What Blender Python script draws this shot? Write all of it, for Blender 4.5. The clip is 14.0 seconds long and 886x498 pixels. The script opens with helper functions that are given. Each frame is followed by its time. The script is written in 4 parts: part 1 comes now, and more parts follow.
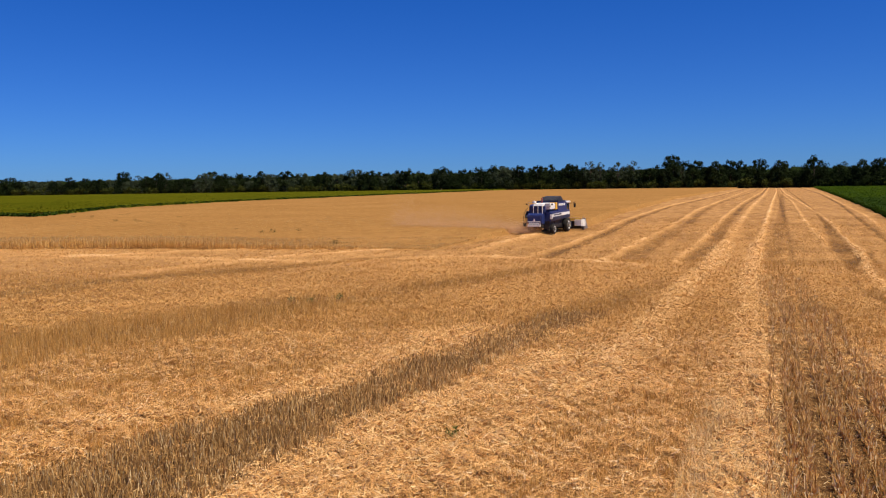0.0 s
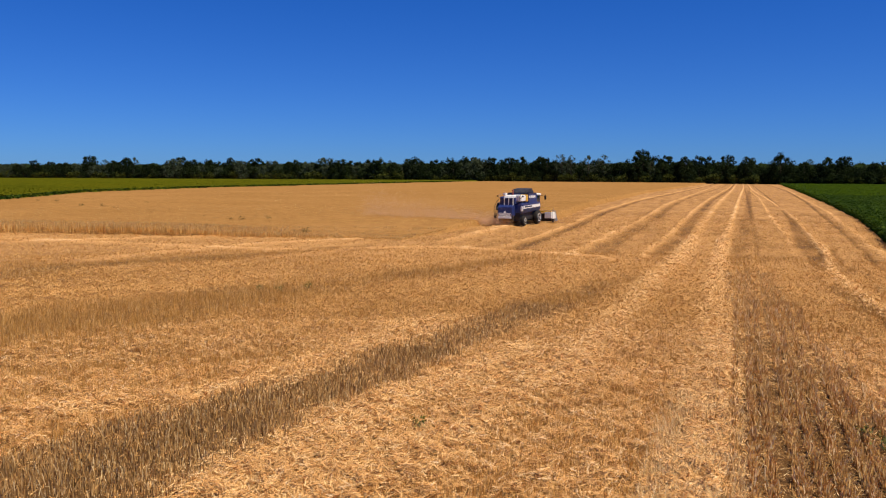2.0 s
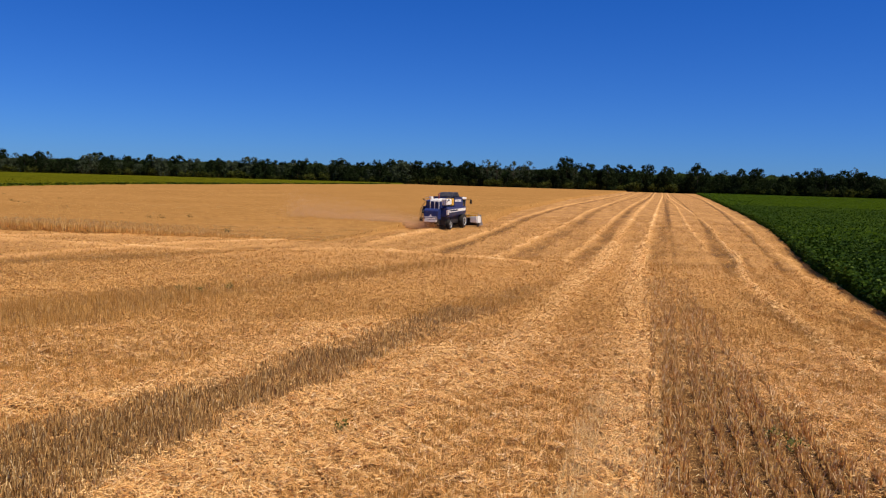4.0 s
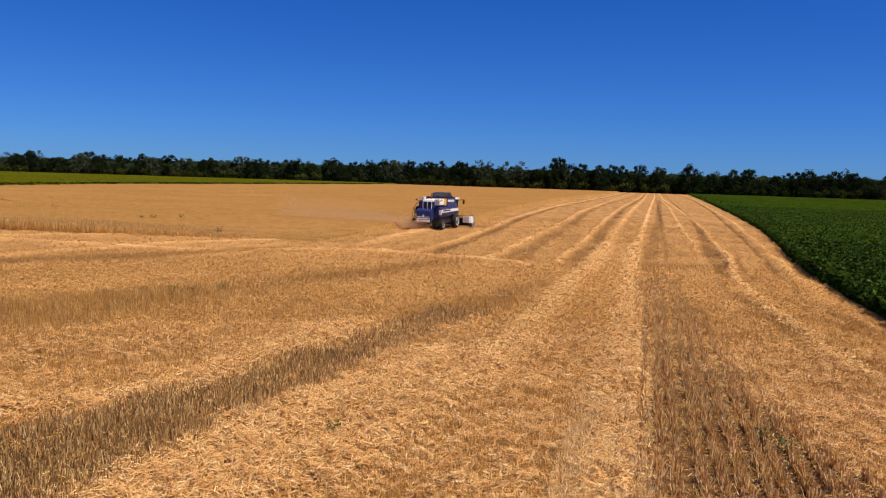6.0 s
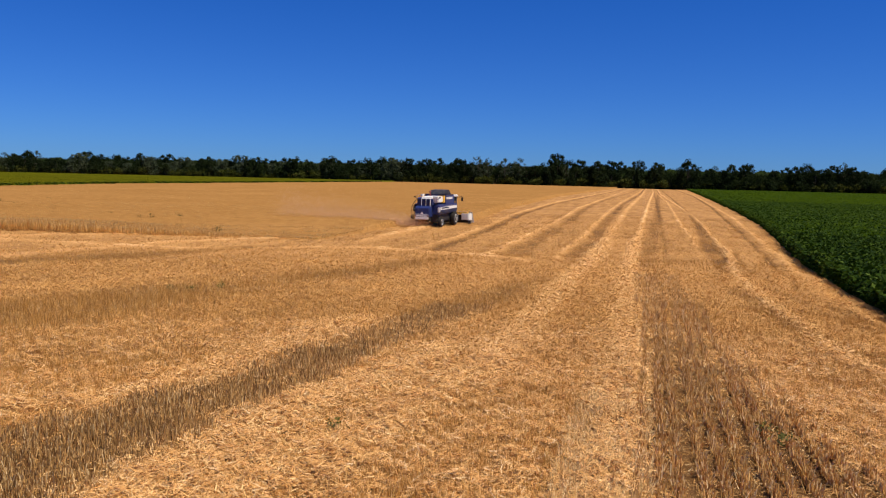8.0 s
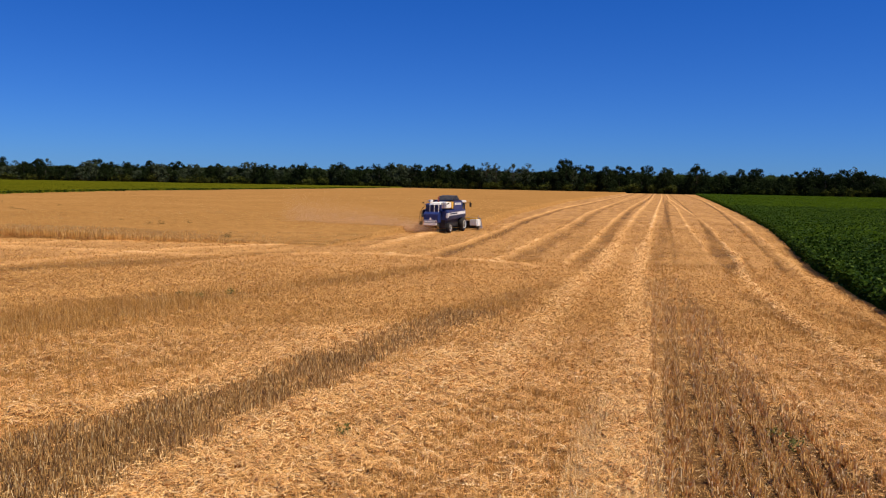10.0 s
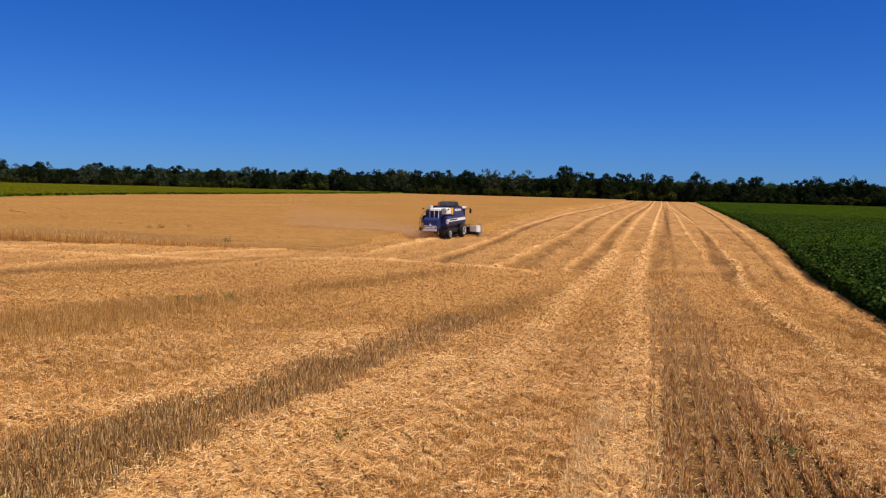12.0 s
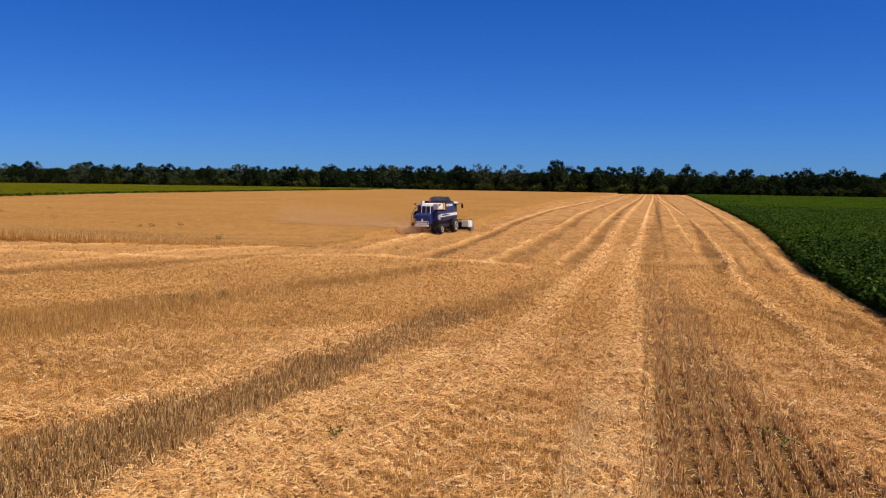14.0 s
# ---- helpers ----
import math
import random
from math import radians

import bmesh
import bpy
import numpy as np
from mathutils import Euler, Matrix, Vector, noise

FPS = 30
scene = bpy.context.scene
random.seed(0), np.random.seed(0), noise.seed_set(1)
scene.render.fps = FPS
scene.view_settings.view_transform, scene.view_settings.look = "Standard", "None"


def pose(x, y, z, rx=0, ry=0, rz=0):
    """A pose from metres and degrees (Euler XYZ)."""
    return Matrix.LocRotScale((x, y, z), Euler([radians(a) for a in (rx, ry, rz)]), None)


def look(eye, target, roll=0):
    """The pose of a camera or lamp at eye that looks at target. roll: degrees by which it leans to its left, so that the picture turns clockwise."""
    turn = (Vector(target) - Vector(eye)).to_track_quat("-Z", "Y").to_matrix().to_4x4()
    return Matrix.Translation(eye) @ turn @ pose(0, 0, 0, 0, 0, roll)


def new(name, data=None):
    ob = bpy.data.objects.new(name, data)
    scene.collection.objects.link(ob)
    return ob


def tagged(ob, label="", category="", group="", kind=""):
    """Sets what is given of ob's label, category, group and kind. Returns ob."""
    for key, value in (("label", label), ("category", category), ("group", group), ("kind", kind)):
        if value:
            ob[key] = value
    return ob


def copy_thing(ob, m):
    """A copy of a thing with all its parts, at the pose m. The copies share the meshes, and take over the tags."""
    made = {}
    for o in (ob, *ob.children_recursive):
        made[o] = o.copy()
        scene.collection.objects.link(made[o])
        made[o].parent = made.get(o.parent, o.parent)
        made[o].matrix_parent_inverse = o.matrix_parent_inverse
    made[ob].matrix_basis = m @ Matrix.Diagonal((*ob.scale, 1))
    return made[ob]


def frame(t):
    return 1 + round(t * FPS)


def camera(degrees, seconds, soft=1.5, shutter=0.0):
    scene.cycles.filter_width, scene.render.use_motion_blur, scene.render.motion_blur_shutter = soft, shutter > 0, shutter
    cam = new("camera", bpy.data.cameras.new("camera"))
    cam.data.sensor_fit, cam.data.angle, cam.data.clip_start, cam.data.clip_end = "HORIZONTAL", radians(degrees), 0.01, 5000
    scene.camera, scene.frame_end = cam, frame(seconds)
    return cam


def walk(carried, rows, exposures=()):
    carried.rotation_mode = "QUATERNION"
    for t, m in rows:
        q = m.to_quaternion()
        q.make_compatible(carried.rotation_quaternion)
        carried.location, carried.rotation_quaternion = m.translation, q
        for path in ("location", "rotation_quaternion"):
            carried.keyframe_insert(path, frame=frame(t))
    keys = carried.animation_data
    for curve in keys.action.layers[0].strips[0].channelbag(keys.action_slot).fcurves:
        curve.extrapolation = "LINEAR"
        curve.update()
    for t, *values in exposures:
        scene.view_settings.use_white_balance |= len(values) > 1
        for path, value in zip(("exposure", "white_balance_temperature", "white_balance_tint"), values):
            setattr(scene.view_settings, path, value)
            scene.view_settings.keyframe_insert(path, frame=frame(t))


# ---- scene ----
# camera: held by hand high above the stubble, turning only
cam = camera(56.3, 14.0, soft=1.2)
EYE = (0.0, 0.0, 5.4)
PATH = [
    (0.0, 21.79, -4.45, -0.75),
    (0.5, 21.72, -4.42, 0.02),
    (1.0, 21.64, -4.38, -0.10),
    (1.5, 20.14, -3.88, 0.24),
    (2.0, 19.73, -5.12, 0.33),
    (2.5, 16.94, -4.98, 2.18),
    (3.0, 14.79, -4.76, 1.40),
    (5.5, 14.24, -4.88, 2.09),
    (6.0, 14.04, -4.80, 1.80),
    (6.5, 13.86, -4.95, 1.66),
    (7.0, 13.73, -5.04, 1.55),
    (9.5, 14.50, -4.73, 1.06),
    (10.0, 14.56, -4.60, 1.11),
    (10.5, 14.62, -4.45, 1.11),
    (11.0, 14.62, -4.18, 1.21),
    (11.5, 14.63, -4.15, 1.43),
    (12.0, 14.55, -4.19, 1.51),
    (12.5, 14.37, -4.31, 1.17),
    (13.0, 14.22, -4.42, 1.07),
    (13.5, 14.09, -4.47, 0.98),
    (14.0, 14.00, -4.50, 0.89),
]


def aim(yaw, pitch, roll):
    y, p = radians(yaw), radians(pitch)
    way = Vector((-math.sin(y) * math.cos(p), math.cos(y) * math.cos(p), math.sin(p)))
    return look(EYE, Vector(EYE) + way, roll)


walk(cam, [(t, aim(a, b, c)) for t, a, b, c in PATH])

# ---- daylight ----
SUN_EL, SUN_AZ = 60.0, 102.0      # azimuth clockwise from +y
world = bpy.data.worlds.new("world")
scene.world = world
world.use_nodes = True
wn, wl = world.node_tree.nodes, world.node_tree.links
wn.clear()
sky = wn.new("ShaderNodeTexSky")
sky.sky_type, sky.sun_disc = "NISHITA", False
sky.sun_elevation, sky.sun_rotation = radians(SUN_EL), radians(SUN_AZ)
sky.altitude, sky.air_density, sky.dust_density, sky.ozone_density = 1500, 0.8, 0.7, 6.0
tint = wn.new("ShaderNodeMix")
tint.data_type, tint.blend_type = "RGBA", "MULTIPLY"
tint.inputs[0].default_value = 1.0
# clearer and deeper blue away from the dusty horizon
sky_at = wn.new("ShaderNodeTexCoord")
split = wn.new("ShaderNodeSeparateXYZ")
deep = wn.new("ShaderNodeValToRGB")
for k, (at, c) in zip(deep.color_ramp.elements, ((0.0, (0.315, 0.585, 1.05)), (0.30, (0.095, 0.565, 1.34)))):
    k.position, k.color = at, (*c, 1)
wl.new(sky_at.outputs["Generated"], split.inputs[0])
wl.new(split.outputs["Z"], deep.inputs[0])
wl.new(deep.outputs[0], tint.inputs[7])
back = wn.new("ShaderNodeBackground")
back.inputs["Strength"].default_value = 0.070
wout = wn.new("ShaderNodeOutputWorld")
wl.new(sky.outputs[0], tint.inputs[6])
wl.new(tint.outputs[2], back.inputs[0])
wl.new(back.outputs[0], wout.inputs[0])

sun = new("sun", bpy.data.lights.new("sun", "SUN"))
sun.data.energy, sun.data.angle, sun.data.color = 5.0, radians(0.53), (1.0, 0.89, 0.70)
sa, se = radians(SUN_AZ), radians(SUN_EL)
sun_at = Vector((math.sin(sa) * math.cos(se), math.cos(sa) * math.cos(se), math.sin(se)))
sun.matrix_world = look(sun_at * 100, (0, 0, 0))
scene.view_settings.exposure = 0.33


# ---- materials ----
def material(name, colour=(0.5, 0.5, 0.5), rough=0.8, metal=0.0, spec=0.3):
    m = bpy.data.materials.new(name)
    m.use_nodes = True
    b = m.node_tree.nodes["Principled BSDF"]
    b.inputs["Base Color"].default_value = (*colour, 1)
    b.inputs["Roughness"].default_value = rough
    b.inputs["Metallic"].default_value = metal
    b.inputs["Specular IOR Level"].default_value = spec
    return m, m.node_tree.nodes, m.node_tree.links, b


def ramp(nodes, stops):
    r = nodes.new("ShaderNodeValToRGB")
    e = r.color_ramp.elements
    while len(e) < len(stops):
        e.new(0.5)
    for k, (at, c) in zip(e, stops):
        k.position, k.color = at, (*c, 1)
    return r


def noise_node(nodes, links, scale, detail=4, stretch=None, space="Object", rough=0.55):
    co = nodes.new("ShaderNodeTexCoord")
    n = nodes.new("ShaderNodeTexNoise")
    n.inputs["Scale"].default_value, n.inputs["Detail"].default_value = scale, detail
    n.inputs["Roughness"].default_value = rough
    if stretch:
        mp = nodes.new("ShaderNodeMapping")
        mp.inputs["Scale"].default_value = stretch
        links.new(co.outputs[space], mp.inputs[0])
        links.new(mp.outputs[0], n.inputs["Vector"])
    else:
        links.new(co.outputs[space], n.inputs["Vector"])
    return n


def mixed(nodes, links, a, b, fac, kind="MIX"):
    m = nodes.new("ShaderNodeMix")
    m.data_type, m.blend_type = "RGBA", kind
    for sock, v in ((0, fac), (6, a), (7, b)):
        if isinstance(v, (int, float)):
            m.inputs[sock].default_value = v
        elif isinstance(v, tuple):
            m.inputs[sock].default_value = (*v, 1)
        else:
            links.new(v, m.inputs[sock])
    return m.outputs[2]


def island_material(name, stops, rough=0.7, spec=0.25, through_light=0.0, patch=None):
    """Blades, straws and leaves: each piece takes its own tone; patch adds broad drifts of tone."""
    m, n, l, b = material(name, rough=rough, spec=spec)
    g = n.new("ShaderNodeNewGeometry")
    r = ramp(n, stops)
    l.new(g.outputs["Random Per Island"], r.inputs[0])
    out = r.outputs[0]
    if patch:
        scale, c, amount = patch
        nz = noise_node(n, l, scale, 3)
        rr = ramp(n, [(0.42, (0, 0, 0)), (0.62, (amount, amount, amount))])
        l.new(nz.outputs[0], rr.inputs[0])
        out = mixed(n, l, out, c, rr.outputs[0])
    l.new(out, b.inputs["Base Color"])
    if through_light:
        t = n.new("ShaderNodeBsdfTranslucent")
        l.new(out, t.inputs[0])
        mx = n.new("ShaderNodeMixShader")
        mx.inputs[0].default_value = through_light
        l.new(b.outputs[0], mx.inputs[1])
        l.new(t.outputs[0], mx.inputs[2])
        l.new(mx.outputs[0], n["Material Output"].inputs[0])
    return m


def paint(name, colour, rough=0.4, metal=0.0, dust=0.35):
    """Machine paint under a coat of field dust."""
    m, n, l, b = material(name, colour, rough, metal, 0.45)
    nz = noise_node(n, l, 2.3, 5)
    fine = noise_node(n, l, 21.0, 3)
    r = ramp(n, [(0.40, (0, 0, 0)), (0.75, (dust, dust, dust))])
    l.new(nz.outputs[0], r.inputs[0])
    c = mixed(n, l, colour, (0.42, 0.31, 0.19), r.outputs[0])
    r2 = ramp(n, [(0.3, (0.86, 0.86, 0.86)), (0.7, (1.06, 1.06, 1.06))])
    l.new(fine.outputs[0], r2.inputs[0])
    l.new(mixed(n, l, c, r2.outputs[0], 1.0, "MULTIPLY"), b.inputs["Base Color"])
    l.new(mixed(n, l, (rough, rough, rough), (0.9, 0.9, 0.9), r.outputs[0]), b.inputs["Roughness"])
    return m


def field_material():
    """Cut field: straw cover over darker stubble and soil, by the cover of each spot."""
    m, n, l, b = material("stubble_ground", rough=0.9, spec=0.15)
    at = n.new("ShaderNodeAttribute")
    at.attribute_name = "cover"
    big = noise_node(n, l, 0.12, 5)
    mid = noise_node(n, l, 1.1, 6, rough=0.7)
    grain = noise_node(n, l, 9.0, 6, (1.0, 0.55, 1.0), rough=0.75)
    # uneven edges of the straw cover
    s = n.new("ShaderNodeMath")
    s.operation = "MULTIPLY_ADD"
    l.new(mid.outputs[0], s.inputs[0])
    s.inputs[1].default_value = 0.26
    l.new(at.outputs["Fac"], s.inputs[2])
    s2 = n.new("ShaderNodeMath")
    s2.operation = "MULTIPLY_ADD"
    l.new(big.outputs[0], s2.inputs[0])
    s2.inputs[1].default_value = 0.16
    l.new(s.outputs[0], s2.inputs[2])
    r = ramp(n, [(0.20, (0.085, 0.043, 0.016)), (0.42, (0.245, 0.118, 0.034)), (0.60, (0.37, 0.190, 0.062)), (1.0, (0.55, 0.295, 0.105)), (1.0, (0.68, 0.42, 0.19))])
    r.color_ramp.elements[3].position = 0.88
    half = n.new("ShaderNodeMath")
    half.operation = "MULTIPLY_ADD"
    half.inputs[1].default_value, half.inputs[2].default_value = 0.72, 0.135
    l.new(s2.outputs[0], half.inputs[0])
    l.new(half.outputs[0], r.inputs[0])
    gr = ramp(n, [(0.28, (0.66, 0.62, 0.58)), (0.50, (1.0, 1.0, 1.0)), (0.75, (1.22, 1.2, 1.15))])
    l.new(grain.outputs[0], gr.inputs[0])
    l.new(mixed(n, l, r.outputs[0], gr.outputs[0], 1.0, "MULTIPLY"), b.inputs["Base Color"])
    bump = n.new("ShaderNodeBump")
    bump.inputs["Strength"].default_value, bump.inputs["Distance"].default_value = 0.9, 0.12
    l.new(grain.outputs[0], bump.inputs["Height"])
    l.new(bump.outputs[0], b.inputs["Normal"])
    return m


def canopy_material(name, low, high, top, scale, grain=3.0, dist=0.3):
    """The closed top of a standing crop."""
    m, n, l, b = material(name, rough=1.0, spec=0.0)
    big = noise_node(n, l, scale, 5)
    fine = noise_node(n, l, grain, 6, rough=0.8)
    r = ramp(n, [(0.3, low), (0.5, high), (0.72, top)])
    l.new(big.outputs[0], r.inputs[0])
    g = ramp(n, [(0.30, (0.6, 0.58, 0.55)), (0.55, (1, 1, 1)), (0.75, (1.2, 1.18, 1.1))])
    l.new(fine.outputs[0], g.inputs[0])
    l.new(mixed(n, l, r.outputs[0], g.outputs[0], 1.0, "MULTIPLY"), b.inputs["Base Color"])
    bump = n.new("ShaderNodeBump")
    bump.inputs["Strength"].default_value, bump.inputs["Distance"].default_value = 0.8, dist
    l.new(fine.outputs[0], bump.inputs["Height"])
    l.new(bump.outputs[0], b.inputs["Normal"])
    return m


M_FIELD = field_material()
M_STRAW = island_material("straw", [(0.0, (0.22, 0.105, 0.033)), (0.2, (0.52, 0.262, 0.078)), (0.6, (0.72, 0.388, 0.126)), (0.88, (0.76, 0.475, 0.195)), (1.0, (0.84, 0.66, 0.42))], 0.55, 0.3, patch=(0.5, (0.50, 0.25, 0.07), 0.4))
M_STRAW_FAR = island_material("matted_straw", [(0.0, (0.46, 0.24, 0.075)), (0.5, (0.57, 0.31, 0.10)), (1.0, (0.68, 0.41, 0.16))], 0.7, 0.2, patch=(0.4, (0.52, 0.27, 0.075), 0.5))
M_STUB = island_material("stubble_stalk", [(0.0, (0.34, 0.18, 0.06)), (0.3, (0.66, 0.375, 0.12)), (0.7, (0.84, 0.55, 0.22)), (1.0, (0.92, 0.76, 0.50))], 0.6, 0.3, 0.35, patch=(0.35, (0.54, 0.33, 0.10), 0.3))
M_STUB_GOLD = island_material("golden_stubble", [(0.0, (0.30, 0.145, 0.035)), (0.4, (0.56, 0.295, 0.072)), (0.8, (0.74, 0.43, 0.13)), (1.0, (0.84, 0.60, 0.29))], 0.65, 0.25, 0.3, patch=(0.35, (0.50, 0.255, 0.06), 0.4))
M_STUB_OLD = island_material("weathered_stubble", [(0.0, (0.14, 0.075, 0.028)), (0.4, (0.40, 0.215, 0.073)), (0.8, (0.62, 0.365, 0.130)), (1.0, (0.84, 0.64, 0.36))], 0.65, 0.25, 0.2, patch=(0.35, (0.40, 0.225, 0.080), 0.4))
M_WHEAT = island_material("ripe_wheat", [(0.0, (0.52, 0.295, 0.088)), (0.5, (0.68, 0.42, 0.14)), (1.0, (0.82, 0.59, 0.24))], 0.8, 0.35, 0.5)
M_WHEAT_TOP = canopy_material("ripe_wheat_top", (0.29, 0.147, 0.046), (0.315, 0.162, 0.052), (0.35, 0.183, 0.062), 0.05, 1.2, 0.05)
M_LEAF = island_material("crop_leaf", [(0.0, (0.007, 0.019, 0.002)), (0.5, (0.018, 0.042, 0.003)), (0.88, (0.036, 0.066, 0.004)), (1.0, (0.080, 0.120, 0.02))], 0.75, 0.06, 0.22)
M_LEAF_TOP = canopy_material("crop_leaf_top", (0.022, 0.041, 0.002), (0.030, 0.052, 0.003), (0.040, 0.063, 0.004), 0.08, 3.5, 0.12)
M_STEM = material("green_stem", (0.10, 0.14, 0.05), 0.7)[0]
M_SUNF = island_material("flowering_crop_leaf", [(0.0, (0.050, 0.063, 0.003)), (0.5, (0.072, 0.082, 0.005)), (0.85, (0.098, 0.098, 0.006)), (1.0, (0.20, 0.16, 0.01))], 0.9, 0.0, 0.3)
M_SUNF_TOP = canopy_material("flowering_crop_top", (0.062, 0.068, 0.004), (0.080, 0.083, 0.005), (0.100, 0.096, 0.005), 0.03, 1.2, 0.4)
M_WEED = island_material("weed_leaf", [(0.0, (0.07, 0.065, 0.010)), (1.0, (0.19, 0.17, 0.035))], 0.7, 0.2, 0.1)
M_TREE = [
    island_material("dark_tree_leaf", [(0.0, (0.008, 0.014, 0.005)), (0.6, (0.013, 0.022, 0.007)), (1.0, (0.022, 0.034, 0.011))], 0.8, 0.05, 0.42),
    island_material("green_tree_leaf", [(0.0, (0.013, 0.021, 0.007)), (0.6, (0.020, 0.032, 0.010)), (1.0, (0.031, 0.046, 0.014))], 0.8, 0.05, 0.42),
    island_material("grey_tree_leaf", [(0.0, (0.036, 0.050, 0.027)), (0.6, (0.055, 0.072, 0.039)), (1.0, (0.082, 0.100, 0.056))], 0.8, 0.05, 0.42),
]
M_SHRUB = island_material("shrub_leaf", [(0.0, (0.028, 0.036, 0.008)), (0.6, (0.052, 0.062, 0.010)), (1.0, (0.088, 0.098, 0.017))], 0.75, 0.08, 0.42)
M_BARK = canopy_material("bark", (0.05, 0.042, 0.032), (0.085, 0.072, 0.056), (0.13, 0.11, 0.09), 1.0, 6.0, 0.05)
M_WOOD = canopy_material("woodland_leaf", (0.010, 0.018, 0.006), (0.018, 0.030, 0.009), (0.030, 0.044, 0.013), 0.25, 1.3, 0.8)
M_BLUE = paint("blue_paint", (0.010, 0.028, 0.135), 0.35, dust=0.08)
M_DARKBLUE = paint("dark_blue_grille", (0.006, 0.012, 0.045), 0.5, dust=0.08)
M_WHITE = paint("white_paint", (0.80, 0.79, 0.76), 0.4, dust=0.25)
M_YELLOW = paint("yellow_paint", (0.72, 0.40, 0.02), 0.45, dust=0.2)
M_RED = paint("red_paint", (0.26, 0.03, 0.02), 0.45, dust=0.2)
M_BLACK = paint("black_iron", (0.016, 0.016, 0.018), 0.6, 0.2, dust=0.12)
M_TYRE = paint("tyre_rubber", (0.011, 0.010, 0.010), 0.9, dust=0.05)
M_STEEL = paint("bare_steel", (0.38, 0.37, 0.35), 0.4, 0.8)
M_GLASS = material("cab_glass", (0.02, 0.03, 0.04), 0.06, 0.0, 0.7)[0]
M_CANVAS = paint("dark_tank_cover", (0.012, 0.016, 0.032), 0.8, dust=0.1)


# ---- plan of the field ----
def line(y, ys, xs):
    return np.interp(y, ys, xs)


EDGE_Y = [5, 41, 50, 60, 73, 90, 118, 184, 316, 640]
EDGE_X = [9.9, 9.85, 10.0, 10.35, 11.2, 12.5, 14.3, 16.4, 19.4, 25.5]
DARK_NEAR = [  # strips with little straw: ys, xs, half widths, depth
    ([5, 11.6, 15.4, 20.4, 23.4, 27, 31, 35.7, 41, 47], [-11.5, -10.9, -10.14, -9.3, -9.0, -8.6, -7.7, -7.2, -6.4, -5.0], [2.3, 2.1, 1.6, 1.2, 1.15, 1.1, 1.2, 1.25, 1.0, 0.5], 0.50),
    ([8, 20.4, 26, 29.5, 33.4, 37.8, 42.8, 48.5, 55], [-26, -24.1, -22.0, -20.8, -19.7, -18.1, -16.0, -14.3, -12.0], [3.5, 3.6, 3.2, 2.9, 2.6, 2.2, 1.7, 1.3, 0.9], 0.38),
    ([15, 36.6, 40.4, 44.5, 49.2, 54.3, 60], [-39, -36.6, -34.6, -32.2, -30.2, -27.8, -25.2], [2.0, 2.0, 1.9, 1.8, 1.4, 1.1, 0.7], 0.42),
    ([50, 62, 76, 94, 116, 160], [5.05, 4.9, 5.1, 5.5, 6.1, 6.7], [0.7, 0.72, 0.68, 0.52, 0.36, 0.25], 0.36),
    ([24, 28.3, 32, 37.4, 46, 50], [8.6, 7.0, 5.5, 4.75, 4.05, 4.0], [0.5, 0.55, 0.5, 0.42, 0.36, 0.3], 0.42),
    ([30, 35.3, 39.2, 43, 53.4, 70.6, 93.3, 195, 349], [9.2, 8.6, 8.1, 7.55, 7.95, 8.7, 9.75, 13.2, 16.4], [0.3, 0.28, 0.25, 0.2, 0.2, 0.22, 0.24, 0.3, 0.4], 0.40),
    ([30, 33.2, 37.3, 39.1, 44.7, 60, 72], [8.7, 8.0, 7.35, 7.0, 6.45, 6.3, 6.25], [0.28, 0.25, 0.22, 0.2, 0.2, 0.2, 0.2], 0.36),
    ([27, 31, 38.8, 53.8, 67, 130], [2.6, 2.15, 1.8, 1.4, 1.25, 1.5], [0.45, 0.4, 0.3, 0.22, 0.22, 0.3], 0.25),
]
DARK_FAR = [  # the same beyond the headland
    ([57, 75, 90, 123, 180, 374, 520], [-15.4, -16.0, -16.7, -18.9, -20.7, -18.7, -17.5], [0.5, 0.6, 0.6, 0.55, 0.5, 0.5, 0.5], 0.36),
    ([55, 61, 68, 84, 114, 157, 230, 430], [-9.5, -9.5, -9.6, -9.8, -10.4, -12.0, -12.4, -9.0], [1.0, 0.95, 0.85, 0.7, 0.6, 0.6, 0.5, 0.5], 0.26),
    ([53, 60, 79, 118, 199, 348], [-5.0, -5.0, -5.0, -5.7, -6.2, -4.5], [0.75, 0.75, 0.7, 0.6, 0.5, 0.5], 0.31),
    ([40, 44, 53, 66, 88, 155, 400], [0.1, 0.0, -0.1, 0.0, 0.35, 1.3, 3.3], [0.7, 0.75, 0.72, 0.66, 0.6, 0.6, 0.6], 0.24),
]
DARK = DARK_NEAR + DARK_FAR
